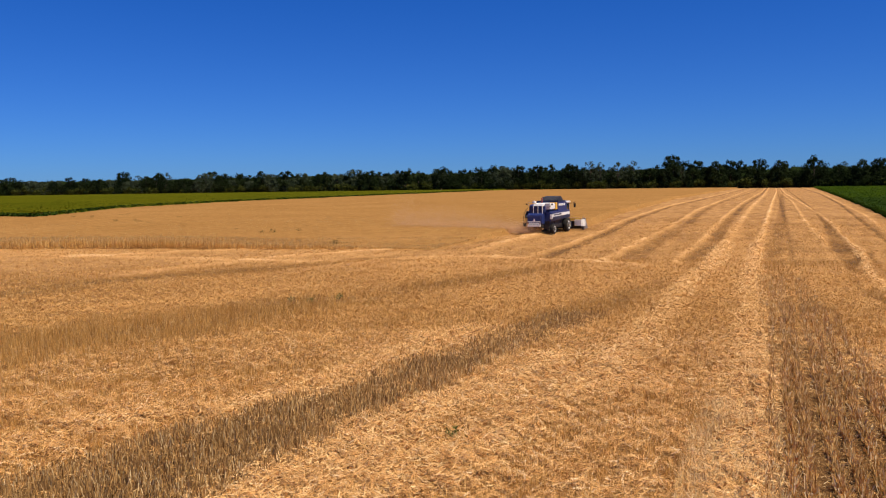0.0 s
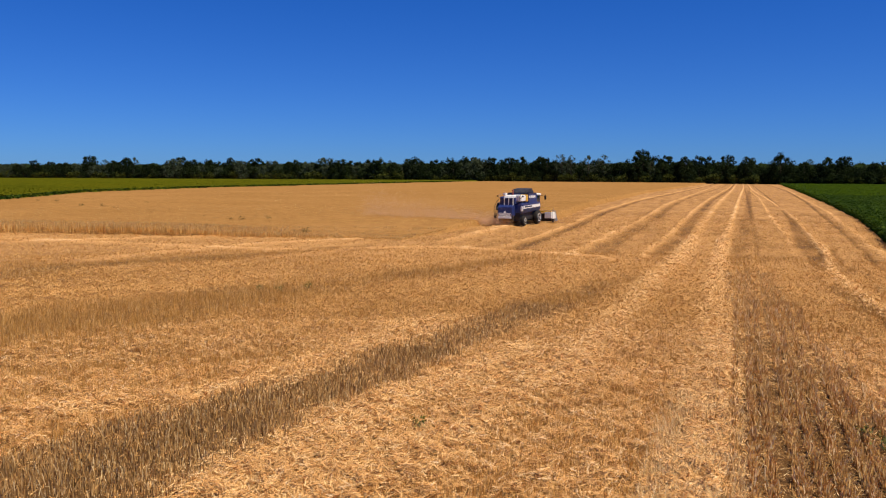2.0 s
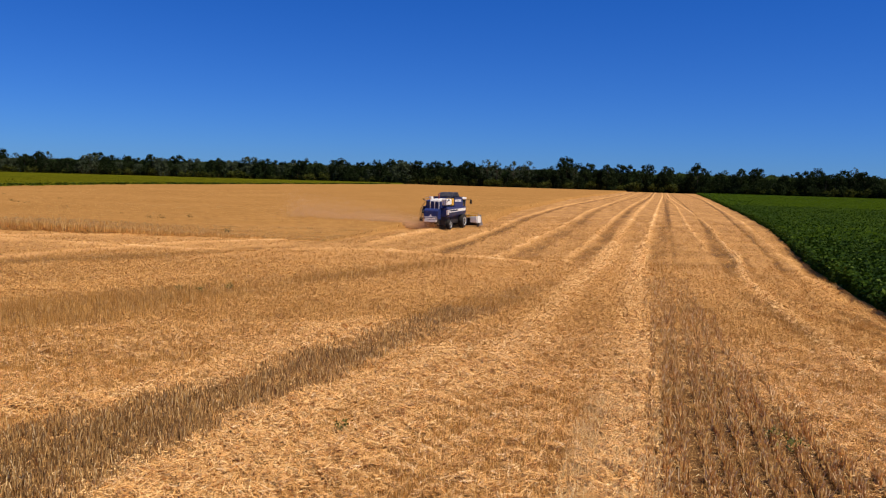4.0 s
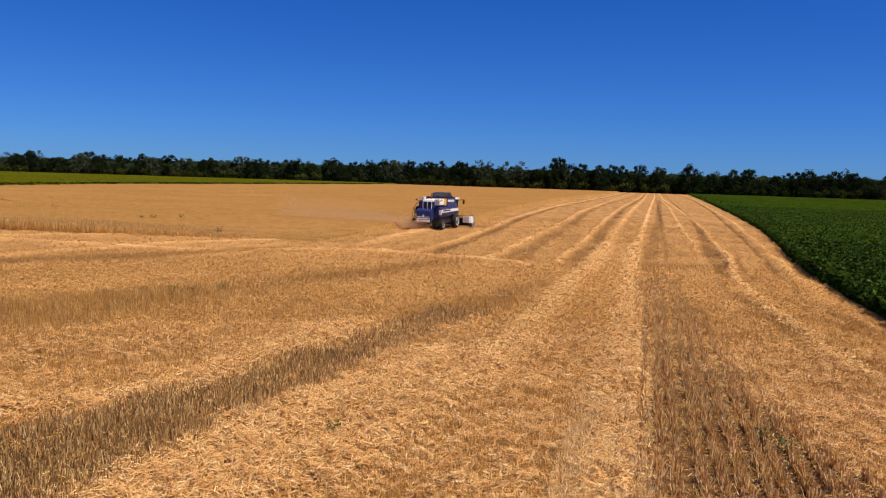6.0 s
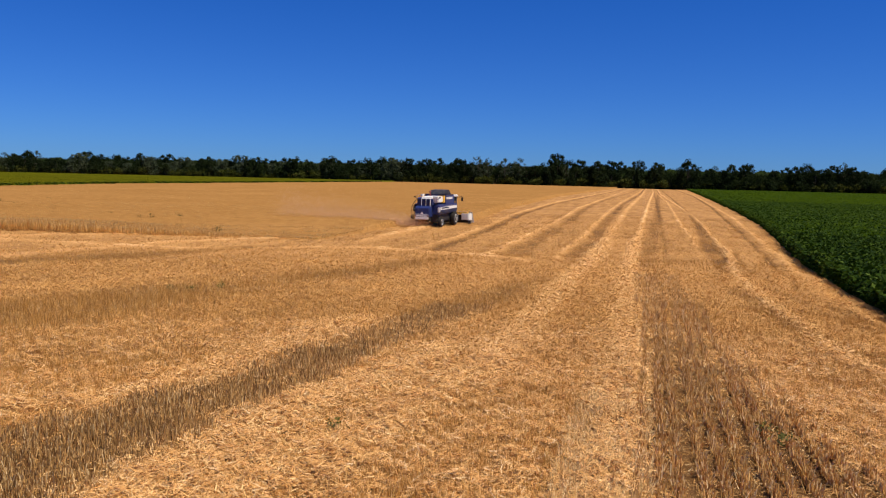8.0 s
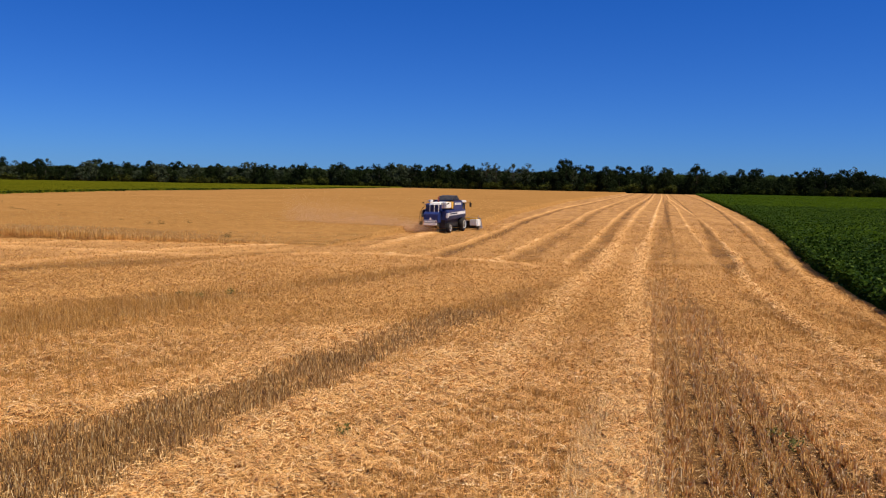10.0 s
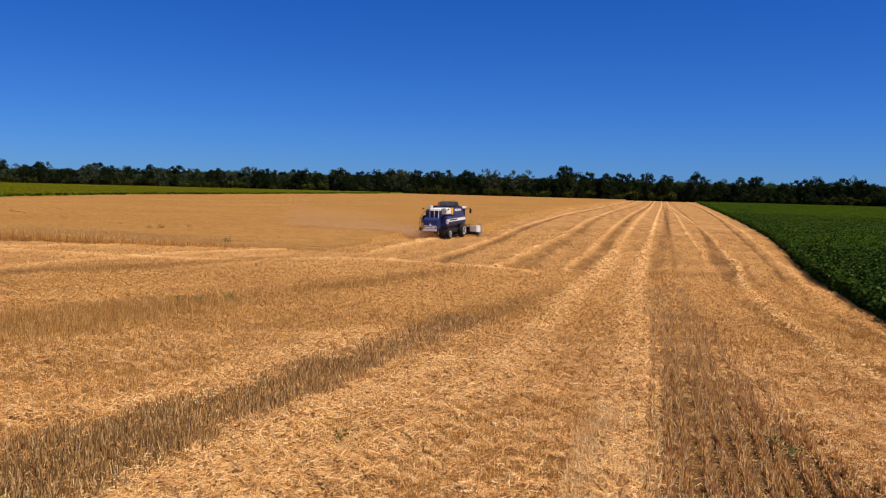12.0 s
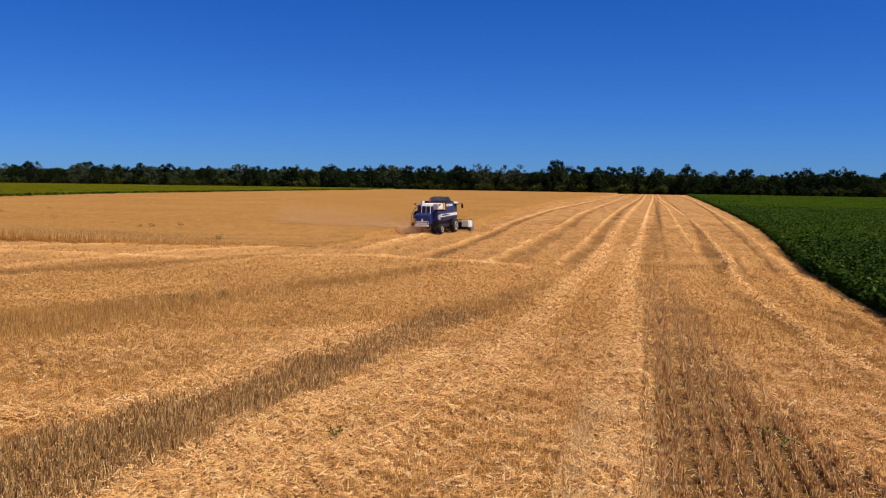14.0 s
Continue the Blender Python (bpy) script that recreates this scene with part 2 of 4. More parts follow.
LIGHT_NEAR = [  # rows of fresh straw
    ([24, 26.8, 31, 38.7, 50.5, 63.7, 113, 159, 359], [7.0, 6.4, 5.9, 5.4, 5.0, 5.75, 6.6, 6.6, 4.2], [0.3, 0.3, 0.26, 0.24, 0.2, 0.22, 0.24, 0.26, 0.4], 0.45),
    ([38, 45, 56, 62, 66], [-38.5, -37.4, -34.6, -30.4, -27], 0.9, 0.4),
    ([46, 53.7, 59.7, 64], [-56, -49.6, -43.5, -34], 1.3, 0.35),
    ([26, 29.2, 30.7, 35.4, 42], [-28.5, -27.2, -25.9, -24.6, -22.0], 0.8, 0.38),
    ([11, 15.7, 18.8, 22.7, 27.4, 34.5, 41.7, 52.6, 71.6, 111, 233, 430], [-0.5, -0.5, -0.48, -0.5, -0.55, -0.8, -1.05, -1.25, -1.2, -0.95, -0.3, 1.2], [0.5, 0.5, 0.5, 0.5, 0.5, 0.48, 0.45, 0.4, 0.36, 0.35, 0.35, 0.35], 0.5),
    ([10, 13.3, 15.5, 18.8, 22, 26, 30.5, 36.5, 45, 53.4, 77, 109, 166, 346], [-7.0, -6.1, -5.5, -5.1, -4.6, -4.3, -4.15, -4.15, -4.1, -3.6, -3.85, -4.1, -4.3, -3.4], [0.9, 0.9, 0.85, 0.8, 0.7, 0.6, 0.5, 0.48, 0.5, 0.5, 0.5, 0.5, 0.5, 0.55], 0.36),
    ([11, 14.9, 16.8, 18.6, 22, 26, 30], [-15, -13.9, -11.9, -11.1, -11.3, -10.7, -10.2], 0.7, 0.38),
    ([9, 12.4, 14.4, 17.4, 19.2, 22, 26], [-8.6, -8.0, -7.8, -7.6, -7.0, -6.3, -6.0], [1.1, 1.0, 0.9, 0.7, 0.7, 0.6, 0.5], 0.38),
    ([30, 40, 56, 82, 137, 400], [9.2, 8.7, 9.0, 10.2, 12.6, 18.5], 0.3, 0.35),
]
LIGHT_FAR = [  # the same beyond the headland
    ([58, 80, 97, 119, 187, 410], [-16.7, -17.1, -18.0, -19.9, -21.8, -19.6], 0.32, 0.37),
    ([54, 57, 80, 113, 161, 422], [-11.0, -11.0, -11.2, -11.8, -13.5, -13.4], 0.35, 0.37),
    ([54, 81, 139, 216, 408], [-6.1, -6.2, -7.0, -7.2, -5.4], 0.3, 0.37),
    ([70, 85, 118, 225, 359], [3.95, 4.0, 3.85, 4.3, 3.0], 0.24, 0.4),
    ([62, 82, 99], [-22.6, -23.2, -23.5], 0.8, 0.4),
]
LIGHT = LIGHT_NEAR + LIGHT_FAR
ROWS_Y = [14.4, 17.6, 21.4, 26.2, 32, 39, 47.5]      # stubble left standing in drilled rows
ROWS_X = [2.3, 1.8, 1.42, 1.1, 0.82, 0.56, 0.2]
ROWS_HALF = [2.2, 1.85, 1.6, 1.4, 1.15, 1.0, 0.95]


def weathered(x, y):
    """The grey strip where hardly any straw fell."""
    ys, xs, half, depth = DARK_NEAR[0]
    return (np.abs(x - line(y, ys, xs)) < line(y, ys, half) + 0.1) & (y < 34)


def drilled(x, y):
    return (np.abs(x - line(y, ROWS_Y, ROWS_X)) < line(y, ROWS_Y, ROWS_HALF) + 0.5) & (y < 50)



def soft_noise(x, y, s, k=0):
    """Smooth wandering value in about -1..1."""
    v = np.zeros_like(x, dtype=float)
    r = np.random.RandomState(11 + k)
    for i in range(7):
        a, w, p = r.uniform(0, 6.283), s * r.uniform(0.5, 2.2), r.uniform(0, 6.283)
        v += np.sin((x * math.cos(a) + y * math.sin(a)) * w + p)
    return v / 3.2


def cover(x, y):
    """Straw cover of the cut field, 0 bare stubble to 1 thick straw."""
    x, y = np.asarray(x, float), np.asarray(y, float)
    c = 0.57 + 0.09 * soft_noise(x, y, 0.5) + 0.08 * soft_noise(x, y, 2.1, 3) + 0.10 * soft_noise(x, y, 6.5, 4)
    wob = 0.22 * soft_noise(x, y, 0.55, 5) + 0.10 * soft_noise(x, y, 1.9, 6)
    wob = wob * np.clip(45 / np.maximum(y, 1), 0.3, 1)
    c -= 0.13 * np.clip((y - 50) / 15, 0, 1)
    c -= 0.13 * np.clip((-9 - x) / 8, 0, 1) * np.clip((52 - y) / 20, 0, 1)
    c -= 0.25 * np.exp(-((x - line(y, EDGE_Y, EDGE_X)) / 0.5) ** 2) * np.clip((150 - y) / 60, 0, 1)
    for ys, xs, w, a in DARK:
        half = w if isinstance(w, float) else np.interp(y, ys, w)
        d = np.abs(x - line(y, ys, xs) + wob) / half
        on = np.clip((y - ys[0]) / 3, 0, 1) * (1 if ys[-1] > 100 else np.clip((ys[-1] - y) / 5, 0, 1))
        c -= a * on * np.exp(-d ** np.where(y > 45, 6.0, 3.5)) * (0.92 + 0.06 * np.clip(40 / np.maximum(y, 1), 0.2, 1) * soft_noise(x, y, 0.35, 8))
    for ys, xs, w, a in LIGHT:
        half = w if isinstance(w, float) else np.interp(y, ys, w)
        d = np.abs(x - line(y, ys, xs) + wob) / half
        on = np.clip((y - ys[0]) / 3, 0, 1) * (1 if ys[-1] > 100 else np.clip((ys[-1] - y) / 4, 0, 1))
        c += a * on * np.exp(-d ** 3)
    # standing rows close to the truck track
    mid, half = line(y, [10, *ROWS_Y], [2.9, *ROWS_X]), line(y, [10, *ROWS_Y], [2.6, *ROWS_HALF])
    c -= (0.20 + 0.42 * np.clip((36 - y) / 14, 0, 1)) * np.clip((49 - y) / 7, 0, 1) * np.clip((y - 8) / 4, 0, 1) * np.exp(-(np.abs(x - mid + wob * 0.4) / half) ** 7)
    # the straw left across the headland
    turn_y = np.interp(x, [-31, -26, -19.5, -15, -10, -5], [51.4, 55.7, 58.2, 56.8, 55.6, 51])
    c += 0.3 * np.exp(-(np.abs(y - turn_y + wob * 2) / 0.9) ** 3) * np.clip((-5 - x) / 3, 0, 1) * np.clip((x + 60) / 5, 0, 1)
    # cross ribs left by the chopper
    c += 0.055 * np.sin(y * 7.4 + 1.6 * soft_noise(x, y, 0.9, 15)) * np.clip((y - 44) / 5, 0, 1) * np.clip((84 - y) / 15, 0, 1) * np.clip((x + 11) / 3, 0, 1)
    c += 0.06 * soft_noise(x * 2.2, y * 0.35, 1.6, 16) * np.clip((y - 44) / 10, 0, 1)
    return np.clip(c, 0, 1)


WHEAT_R_Y = [99, 140, 264, 520, 640]
WHEAT_R_X = [-21.2, -24.7, -28.6, -25.5, -24]
GREEN_Y = [108, 162, 230, 375, 583, 700]
GREEN_X = [-120, -152, -169, -179, -192, -197]


def right_crop(x, y):
    return (x > line(y, EDGE_Y, EDGE_X)) & (y < 640)


def green_crop(x, y):
    return (x < line(y, GREEN_Y, GREEN_X)) & (y > 108 - 0.28 * (x + 120))


def wheat_tall(x, y):
    """Height of the crop, thin and short towards the corner that the machine has cut."""
    return 1 - 0.75 * np.clip((x + 50) / 20, 0, 1) * np.clip((86 - y) / 18, 0, 1)


def wheat(x, y):
    front = y > np.where(x < -24, 59.8 + 0.06 * np.maximum(x + 42, 0) ** 1.5 + 0.35 * soft_noise(x, x * 0 + 3, 2.4, 33) + 0.26 * np.minimum(x + 46, 0) + 0.5 * np.sin(x * 0.31), 98.6)
    right = np.where(y > 98.6, x < line(y, WHEAT_R_Y, WHEAT_R_X), x < -26.2)
    return front & right & (y < 632) & ~green_crop(x, y)


# ---- mesh helpers ----
def link(name, me, mat, parent=None, label=""):
    ob = new(name, me)
    if mat:
        me.materials.append(mat)
    if parent:
        ob.parent = parent
    if label:
        tagged(ob, label)
    return ob


def part(name, bm, mat, parent=None, label=""):
    me = bpy.data.meshes.new(name)
    bm.to_mesh(me)
    bm.free()
    return link(name, me, mat, parent, label)


def soup(name, verts, size):
    """A mesh of separate polygons with size corners each."""
    me = bpy.data.meshes.new(name)
    nv = len(verts)
    nf = nv // size
    me.vertices.add(nv)
    me.vertices.foreach_set("co", np.ascontiguousarray(verts, dtype=np.float32).ravel())
    me.loops.add(nv)
    me.loops.foreach_set("vertex_index", np.arange(nv, dtype=np.int32))
    me.polygons.add(nf)
    me.polygons.foreach_set("loop_start", np.arange(0, nv, size, dtype=np.int32))
    me.update()
    me.validate()
    return me


def grid_mesh(name, gx, gy, z):
    nx, ny = len(gx), len(gy)
    X, Y = np.meshgrid(gx, gy)
    co = np.stack([X, Y, z], -1).reshape(-1, 3)
    i = np.arange((ny - 1) * (nx - 1))
    a = (i // (nx - 1)) * nx + i % (nx - 1)
    quads = np.stack([a, a + 1, a + 1 + nx, a + nx], 1)
    me = bpy.data.meshes.new(name)
    me.vertices.add(len(co))
    me.vertices.foreach_set("co", co.astype(np.float32).ravel())
    me.loops.add(quads.size)
    me.loops.foreach_set("vertex_index", quads.astype(np.int32).ravel())
    me.polygons.add(len(quads))
    me.polygons.foreach_set("loop_start", np.arange(0, quads.size, 4, dtype=np.int32))
    me.update()
    return me, co


rng = np.random.RandomState(4)


def spread(n, near, far, a0=-22, a1=58):
    """Random spots over the part of the field ahead, between two distances."""
    d = np.sqrt(rng.uniform(near ** 2, far ** 2, n))
    a = np.radians(rng.uniform(a0, a1, n))
    return -d * np.sin(a), d * np.cos(a)


def blades(x, y, z, height, width, lean, corners=3, eared=False):
    """Upright blades: triangles or tapered quads that lean at random."""
    n = len(x)
    t = rng.uniform(0, 6.283, n)
    ux, uy = np.cos(t) * width / 2, np.sin(t) * width / 2
    lt, la = rng.uniform(0, 6.283, n), np.abs(rng.normal(0, lean, n)) * height
    tx, ty, tz = x + np.cos(lt) * la, y + np.sin(lt) * la, z + height
    a = np.stack([x - ux, y - uy, z], 1)
    b = np.stack([x + ux, y + uy, z], 1)
    if eared:
        foot, mid = np.stack([x, y, z], 1), np.stack([tx * 0.7 + x * 0.3, ty * 0.7 + y * 0.3, z + height * 0.72], 1)
        half = np.stack([ux, uy, ux * 0], 1)
        return np.stack([foot, mid + half, np.stack([tx, ty, tz], 1), mid - half], 1).reshape(-1, 3)
    if corners == 3:
        return np.stack([a, b, np.stack([tx, ty, tz], 1)], 1).reshape(-1, 3)
    c = np.stack([tx + ux * 0.8, ty + uy * 0.8, tz], 1)
    d = np.stack([tx - ux * 0.8, ty - uy * 0.8, tz], 1)
    return np.stack([a, b, c, d], 1).reshape(-1, 3)


def stalks(x, y, z, height, width, lean):
    """Upright stalks with three sides each, slightly leaning."""
    n = len(x)
    t, lt = rng.uniform(0, 6.283, n), rng.uniform(0, 6.283, n)
    la = np.abs(rng.normal(0, lean, n)) * height
    foot = np.stack([x, y, z], 1)
    tip = foot + np.stack([np.cos(lt) * la, np.sin(lt) * la, height], 1)
    ring = [np.stack([np.cos(t + k * 2.0944), np.sin(t + k * 2.0944), np.zeros(n)], 1) * (width / 2)[:, None] for k in range(3)]
    sides = [np.stack([foot + ring[k], foot + ring[(k + 1) % 3], tip + ring[(k + 1) % 3] * 0.85, tip + ring[k] * 0.85], 1) for k in range(3)]
    return np.stack(sides, 1).reshape(-1, 3)


def lying(x, y, z, length, width, rise, corners=4):
    """Straws that lie about, a little raised at one end."""
    n = len(x)
    t = rng.uniform(0, 6.283, n)
    dx, dy = np.cos(t), np.sin(t)
    dz = rng.normal(0, rise, n)
    hx, hy, hz = dx * length / 2, dy * length / 2, np.abs(dz) * length / 2
    wx, wy = -dy * width / 2, dx * width / 2
    wz = rng.uniform(-0.5, 0.5, n) * width
    p0 = np.stack([x - hx - wx, y - hy - wy, z - wz], 1)
    p1 = np.stack([x - hx + wx, y - hy + wy, z + wz], 1)
    if corners == 3:
        p2 = np.stack([x + hx, y + hy, z + 2 * hz], 1)
        return np.stack([p0, p1, p2], 1).reshape(-1, 3)
    p2 = np.stack([x + hx + wx, y + hy + wy, z + 2 * hz + wz], 1)
    p3 = np.stack([x + hx - wx, y + hy - wy, z + 2 * hz - wz], 1)
    return np.stack([p0, p1, p2, p3], 1).reshape(-1, 3)


def leaves(x, y, z, size, tilt=0.6):
    """Leaf quads, turned every way, mostly facing up."""
    n = len(x)
    nrm = np.stack([rng.normal(0, tilt, n), rng.normal(0, tilt, n), np.ones(n)], 1)
    nrm /= np.linalg.norm(nrm, axis=1)[:, None]
    h = rng.normal(0, 1, (n, 3))
    u = np.cross(nrm, h)
    u /= np.linalg.norm(u, axis=1)[:, None] + 1e-9
    v = np.cross(nrm, u)
    p = np.stack([x, y, z], 1)
    s = np.asarray(size)[:, None] * np.ones((n, 1))
    return np.stack([p - u * s * 0.5, p - v * s * 0.36 + u * s * 0.05, p + u * s * 0.5, p + v * s * 0.36 + u * s * 0.05], 1).reshape(-1, 3)


def outward_leaves(pts, way, size, r):
    """Leaf quads that face about the given way."""
    nrm = way + r.normal(0, 0.45, way.shape)
    nrm /= np.linalg.norm(nrm, axis=1)[:, None] + 1e-9
    u = np.cross(nrm, r.normal(0, 1, way.shape))
    u /= np.linalg.norm(u, axis=1)[:, None] + 1e-9
    v = np.cross(nrm, u)
    q = np.asarray(size)[:, None]
    return np.stack([pts - u * q * 0.5, pts - v * q * 0.36, pts + u * q * 0.5, pts + v * q * 0.36], 1).reshape(-1, 3)


# ---- ground ----
def steps(lo, fine_lo, fine_hi, hi, step, grow, back_grow=None):
    v = list(np.arange(fine_lo, fine_hi, step))
    s = step
    while v[-1] < hi:
        s *= grow
        v.append(v[-1] + s)
    s, w = step, [fine_lo]
    while w[-1] > lo:
        s *= back_grow or grow
        w.append(w[-1] - s)
    return np.array(sorted(w[1:]) + v)


def lumps(x, y):
    return 0.035 * soft_noise(x, y, 1.3, 21) + 0.02 * soft_noise(x, y, 3.1, 22)


def ground_z(x, y):
    return lumps(x, y) + (0.08 + 0.22 * np.clip((np.asarray(y) - 44) / 20, 0, 1)) * (cover(x, y) - 0.5)


gx = steps(-2600, -40, 16, 2600, 0.2, 1.10)
gy = steps(-2600, 9, 74, 2600, 0.25, 1.022, 1.09)
GX, GY = np.meshgrid(gx, gy)
GZ = ground_z(GX, GY)
far_off = (np.abs(GX) > 200) | (GY > 900) | (GY < -60)
GZ[far_off] = 0
ground_mesh, ground_co = grid_mesh("ground", gx, gy, GZ)
att = ground_mesh.attributes.new("cover", "FLOAT", "POINT")
soil = 0.30 + 0.70 * np.clip((GY - 20) / 32, 0, 1)      # close by, the straw itself hides the soil, darkened for shade in its gaps
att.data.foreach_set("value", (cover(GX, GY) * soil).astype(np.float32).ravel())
ground_mesh.polygons.foreach_set("use_smooth", np.ones(len(ground_mesh.polygons), dtype=bool))
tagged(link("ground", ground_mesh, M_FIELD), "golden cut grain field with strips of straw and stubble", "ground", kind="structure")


def cut_only(x, y):
    keep = ~right_crop(x + 0.1, y) & ~wheat(x, y) & ~green_crop(x, y)
    return x[keep], y[keep]


def straw_layer(n, near, far, length, width, corners, power, a0=-22, a1=58):
    x, y = cut_only(*spread(n, near, far, a0, a1))
    c = cover(x, y)
    wad = soft_noise(x, y, 9.0, 61) + 0.6 * soft_noise(x, y, 4.0, 62)
    k = rng.uniform(0, 1, len(x)) < (np.where(drilled(x, y) & (y < 34) & (y > 10), 0.012, 0.05) + 0.95 * c ** power) * np.clip(0.74 + 0.36 * wad, 0.15, 1.2)
    x, y, c, wad = x[k], y[k], c[k], wad[k]
    ln = rng.uniform(0.55, 1.3, len(x)) * length
    z = ground_z(x, y) + rng.uniform(0.0, 0.12, len(x)) * (0.25 + c) * np.clip(0.9 + 0.6 * wad, 0.2, 2)
    return lying(x, y, z, ln, width * rng.uniform(0.7, 1.3, len(x)), 0.28, corners)


def stubble_layer(n, near, far, height, width, row, where, most=0.9):
    """Stubble in the drilled rows, in the weathered strip or over the rest of the field."""
    x, y = cut_only(*spread(n, near, far))
    k = {"rows": drilled(x, y), "strip": weathered(x, y), "field": ~drilled(x, y) & ~weathered(x, y)}[where]
    x, y = x[k], y[k]
    if row:
        # drilled rows follow the way of the swaths
        tracks = where == "rows"
        bend = np.zeros(len(x)) if tracks else (line(y, *DARK[0][:2]) + 8) * 0.9
        u = (x - bend) / row
        loose = rng.normal(0, 0.125 if tracks else 0.28, len(x)) * (1 + 1.5 * np.clip((y - 30) / 12, 0, 1))
        number = np.round(u)
        u = number + np.clip(loose, -0.5, 0.5) + 0.12 * np.sin(number * 2.4) + 0.07 * np.sin(number * 5.1 + y * 0.8)
        x = u * row + bend
        if tracks:      # thin spots and gaps along each row
            k = np.sin(y * 2.3 + number * 37.0) + np.sin(y * 5.7 + number * 11.0) + rng.normal(0, 0.7, len(x)) > -1.1
            x, y = x[k], y[k]
    x, y = cut_only(x, y)
    c = cover(x, y)
    keep = np.clip(1.03 - 1.05 * c, np.interp(y, [22, 30], [0.14, 0.06]), most) * np.clip(0.9 + 0.5 * soft_noise(x, y, 7.0, 73), 0.2, 1.4)
    k = rng.uniform(0, 1, len(x)) < keep
    x, y = x[k], y[k]
    h = height * rng.uniform(0.55, 1.25, len(x)) * np.clip(1 + 0.16 * soft_noise(x, y, 1.4, 71) + 0.22 * soft_noise(x, y, 11.0, 72), 0.3, 1.6)
    w = width * rng.uniform(0.7, 1.3, len(x))
    if where != "field":
        return stalks(x, y, ground_z(x, y) - 0.02, h, w, 0.30)
    ys, xs, half, depth = DARK_NEAR[1]      # cut higher along the second strip
    h = h * (1 + 0.5 * np.exp(-(np.abs(x - line(y, ys, xs)) / line(y, ys, half)) ** 4))
    return blades(x, y, ground_z(x, y) - 0.02, h, w, 0.2)


loose = [straw_layer(600000, 11, 24, 0.23, 0.013, 3, 1.1), straw_layer(290000, 22, 31, 0.23, 0.014, 3, 1.1), straw_layer(150000, 0, 11, 0.30, 0.013, 3, 1.0, -180, 180)]
tagged(link("loose_straw", soup("loose_straw", np.concatenate(loose), 3), M_STRAW), "golden loose straw lying over the stubble", "straw", kind="stuff")
strewn = [straw_layer(420000, 29, 42, 0.21, 0.017, 3, 1.1), straw_layer(230000, 40, 52, 0.20, 0.022, 3, 1.1), straw_layer(300000, 50, 110, 0.22, 0.03, 3, 1.3)]
tagged(link("scattered_straw", soup("scattered_straw", np.concatenate(strewn), 3), M_STRAW_FAR), "golden straw scattered in swaths on the cut field", "straw", kind="stuff")
rows = [stubble_layer(230000, 11, 25, 0.20, 0.021, 0.38, "rows"), stubble_layer(200000, 24, 38, 0.19, 0.023, 0.38, "rows"), stubble_layer(130000, 37, 52, 0.16, 0.024, 0.38, "rows", 0.7)]
tagged(link("stubble", soup("stubble", np.concatenate(rows), 4), M_STUB), "golden brown standing stubble in drilled rows", "stubble", kind="stuff")
lx, ly = spread(90000, 11, 30, -22, 20)
k = drilled(lx, ly) & (soft_noise(lx, ly, 8.0, 93) > -0.6)
lx, ly = cut_only(lx[k], ly[k])
tagged(link("chaff", soup("chaff", lying(lx, ly, ground_z(lx, ly) + rng.uniform(0, 0.04, len(lx)), rng.uniform(0.04, 0.15, len(lx)), np.full(len(lx), 0.013), 0.25, 3), 3), M_STUB_OLD), "short brown chaff on the bare soil between rows", "chaff", kind="stuff")
strip = [stubble_layer(170000, 11, 25, 0.21, 0.017, 0.25, "strip", 0.7), stubble_layer(210000, 24, 50, 0.19, 0.019, 0.25, "strip", 0.7)]
tagged(link("weathered_stubble", soup("weathered_stubble", np.concatenate(strip), 4), M_STUB_OLD), "grey brown weathered stubble strip with little straw", "stubble", kind="stuff")
rest = [stubble_layer(330000, 11, 25, 0.20, 0.015, 0.25, "field"), stubble_layer(280000, 24, 38, 0.20, 0.016, 0.25, "field"), stubble_layer(240000, 37, 60, 0.18, 0.02, 0.25, "field"), stubble_layer(120000, 60, 130, 0.16, 0.035, 0, "field")]
tagged(link("golden_stubble", soup("golden_stubble", np.concatenate(rest), 3), M_STUB_GOLD), "golden brown stubble between the swaths of straw", "stubble", kind="stuff")
# leaning straws that reflect the sun; the glint is in their pale colour
px, py = rng.uniform(-1.5, 0.25, 9000), rng.uniform(11.5, 20.5, 9000)
k = soft_noise(px, py, 3.0, 91) > -0.3
px, py = px[k], py[k]
pale = blades(px, py, ground_z(px, py) - 0.02, rng.uniform(0.15, 0.34, len(px)), np.full(len(px), 0.014), 0.55)
M_PALE = island_material("pale_straw", [(0.0, (0.58, 0.36, 0.13)), (0.6, (0.77, 0.56, 0.27)), (1.0, (0.88, 0.73, 0.46))], 0.55, 0.35)
tagged(link("pale_stubble", soup("pale_stubble", pale, 3), M_PALE), "pale straw leaning beside the rows, its glint put into the colour", "stubble", kind="stuff")


M_BLEACHED = island_material("bleached_straw", [(0.0, (0.46, 0.25, 0.08)), (0.4, (0.72, 0.41, 0.145)), (1.0, (0.84, 0.57, 0.27))], 0.55, 0.3)


def straw_line(run, n, near, far):
    """Paler straw dropped along one of the lines of the plan, thinning out to its sides."""
    ys, xs, half, depth = run
    y = rng.uniform(near ** 0.5, far ** 0.5, n) ** 2
    wide = half if isinstance(half, float) else line(y, ys, half)
    x = line(y, ys, xs) + rng.normal(0, 0.75, n) * wide
    x, y = cut_only(x, y)
    z = ground_z(x, y) + rng.uniform(0.03, 0.17, len(x))
    return lying(x, y, z, rng.uniform(0.1, 0.26, len(x)), 0.013 + 0.00025 * y, 0.28, 3)


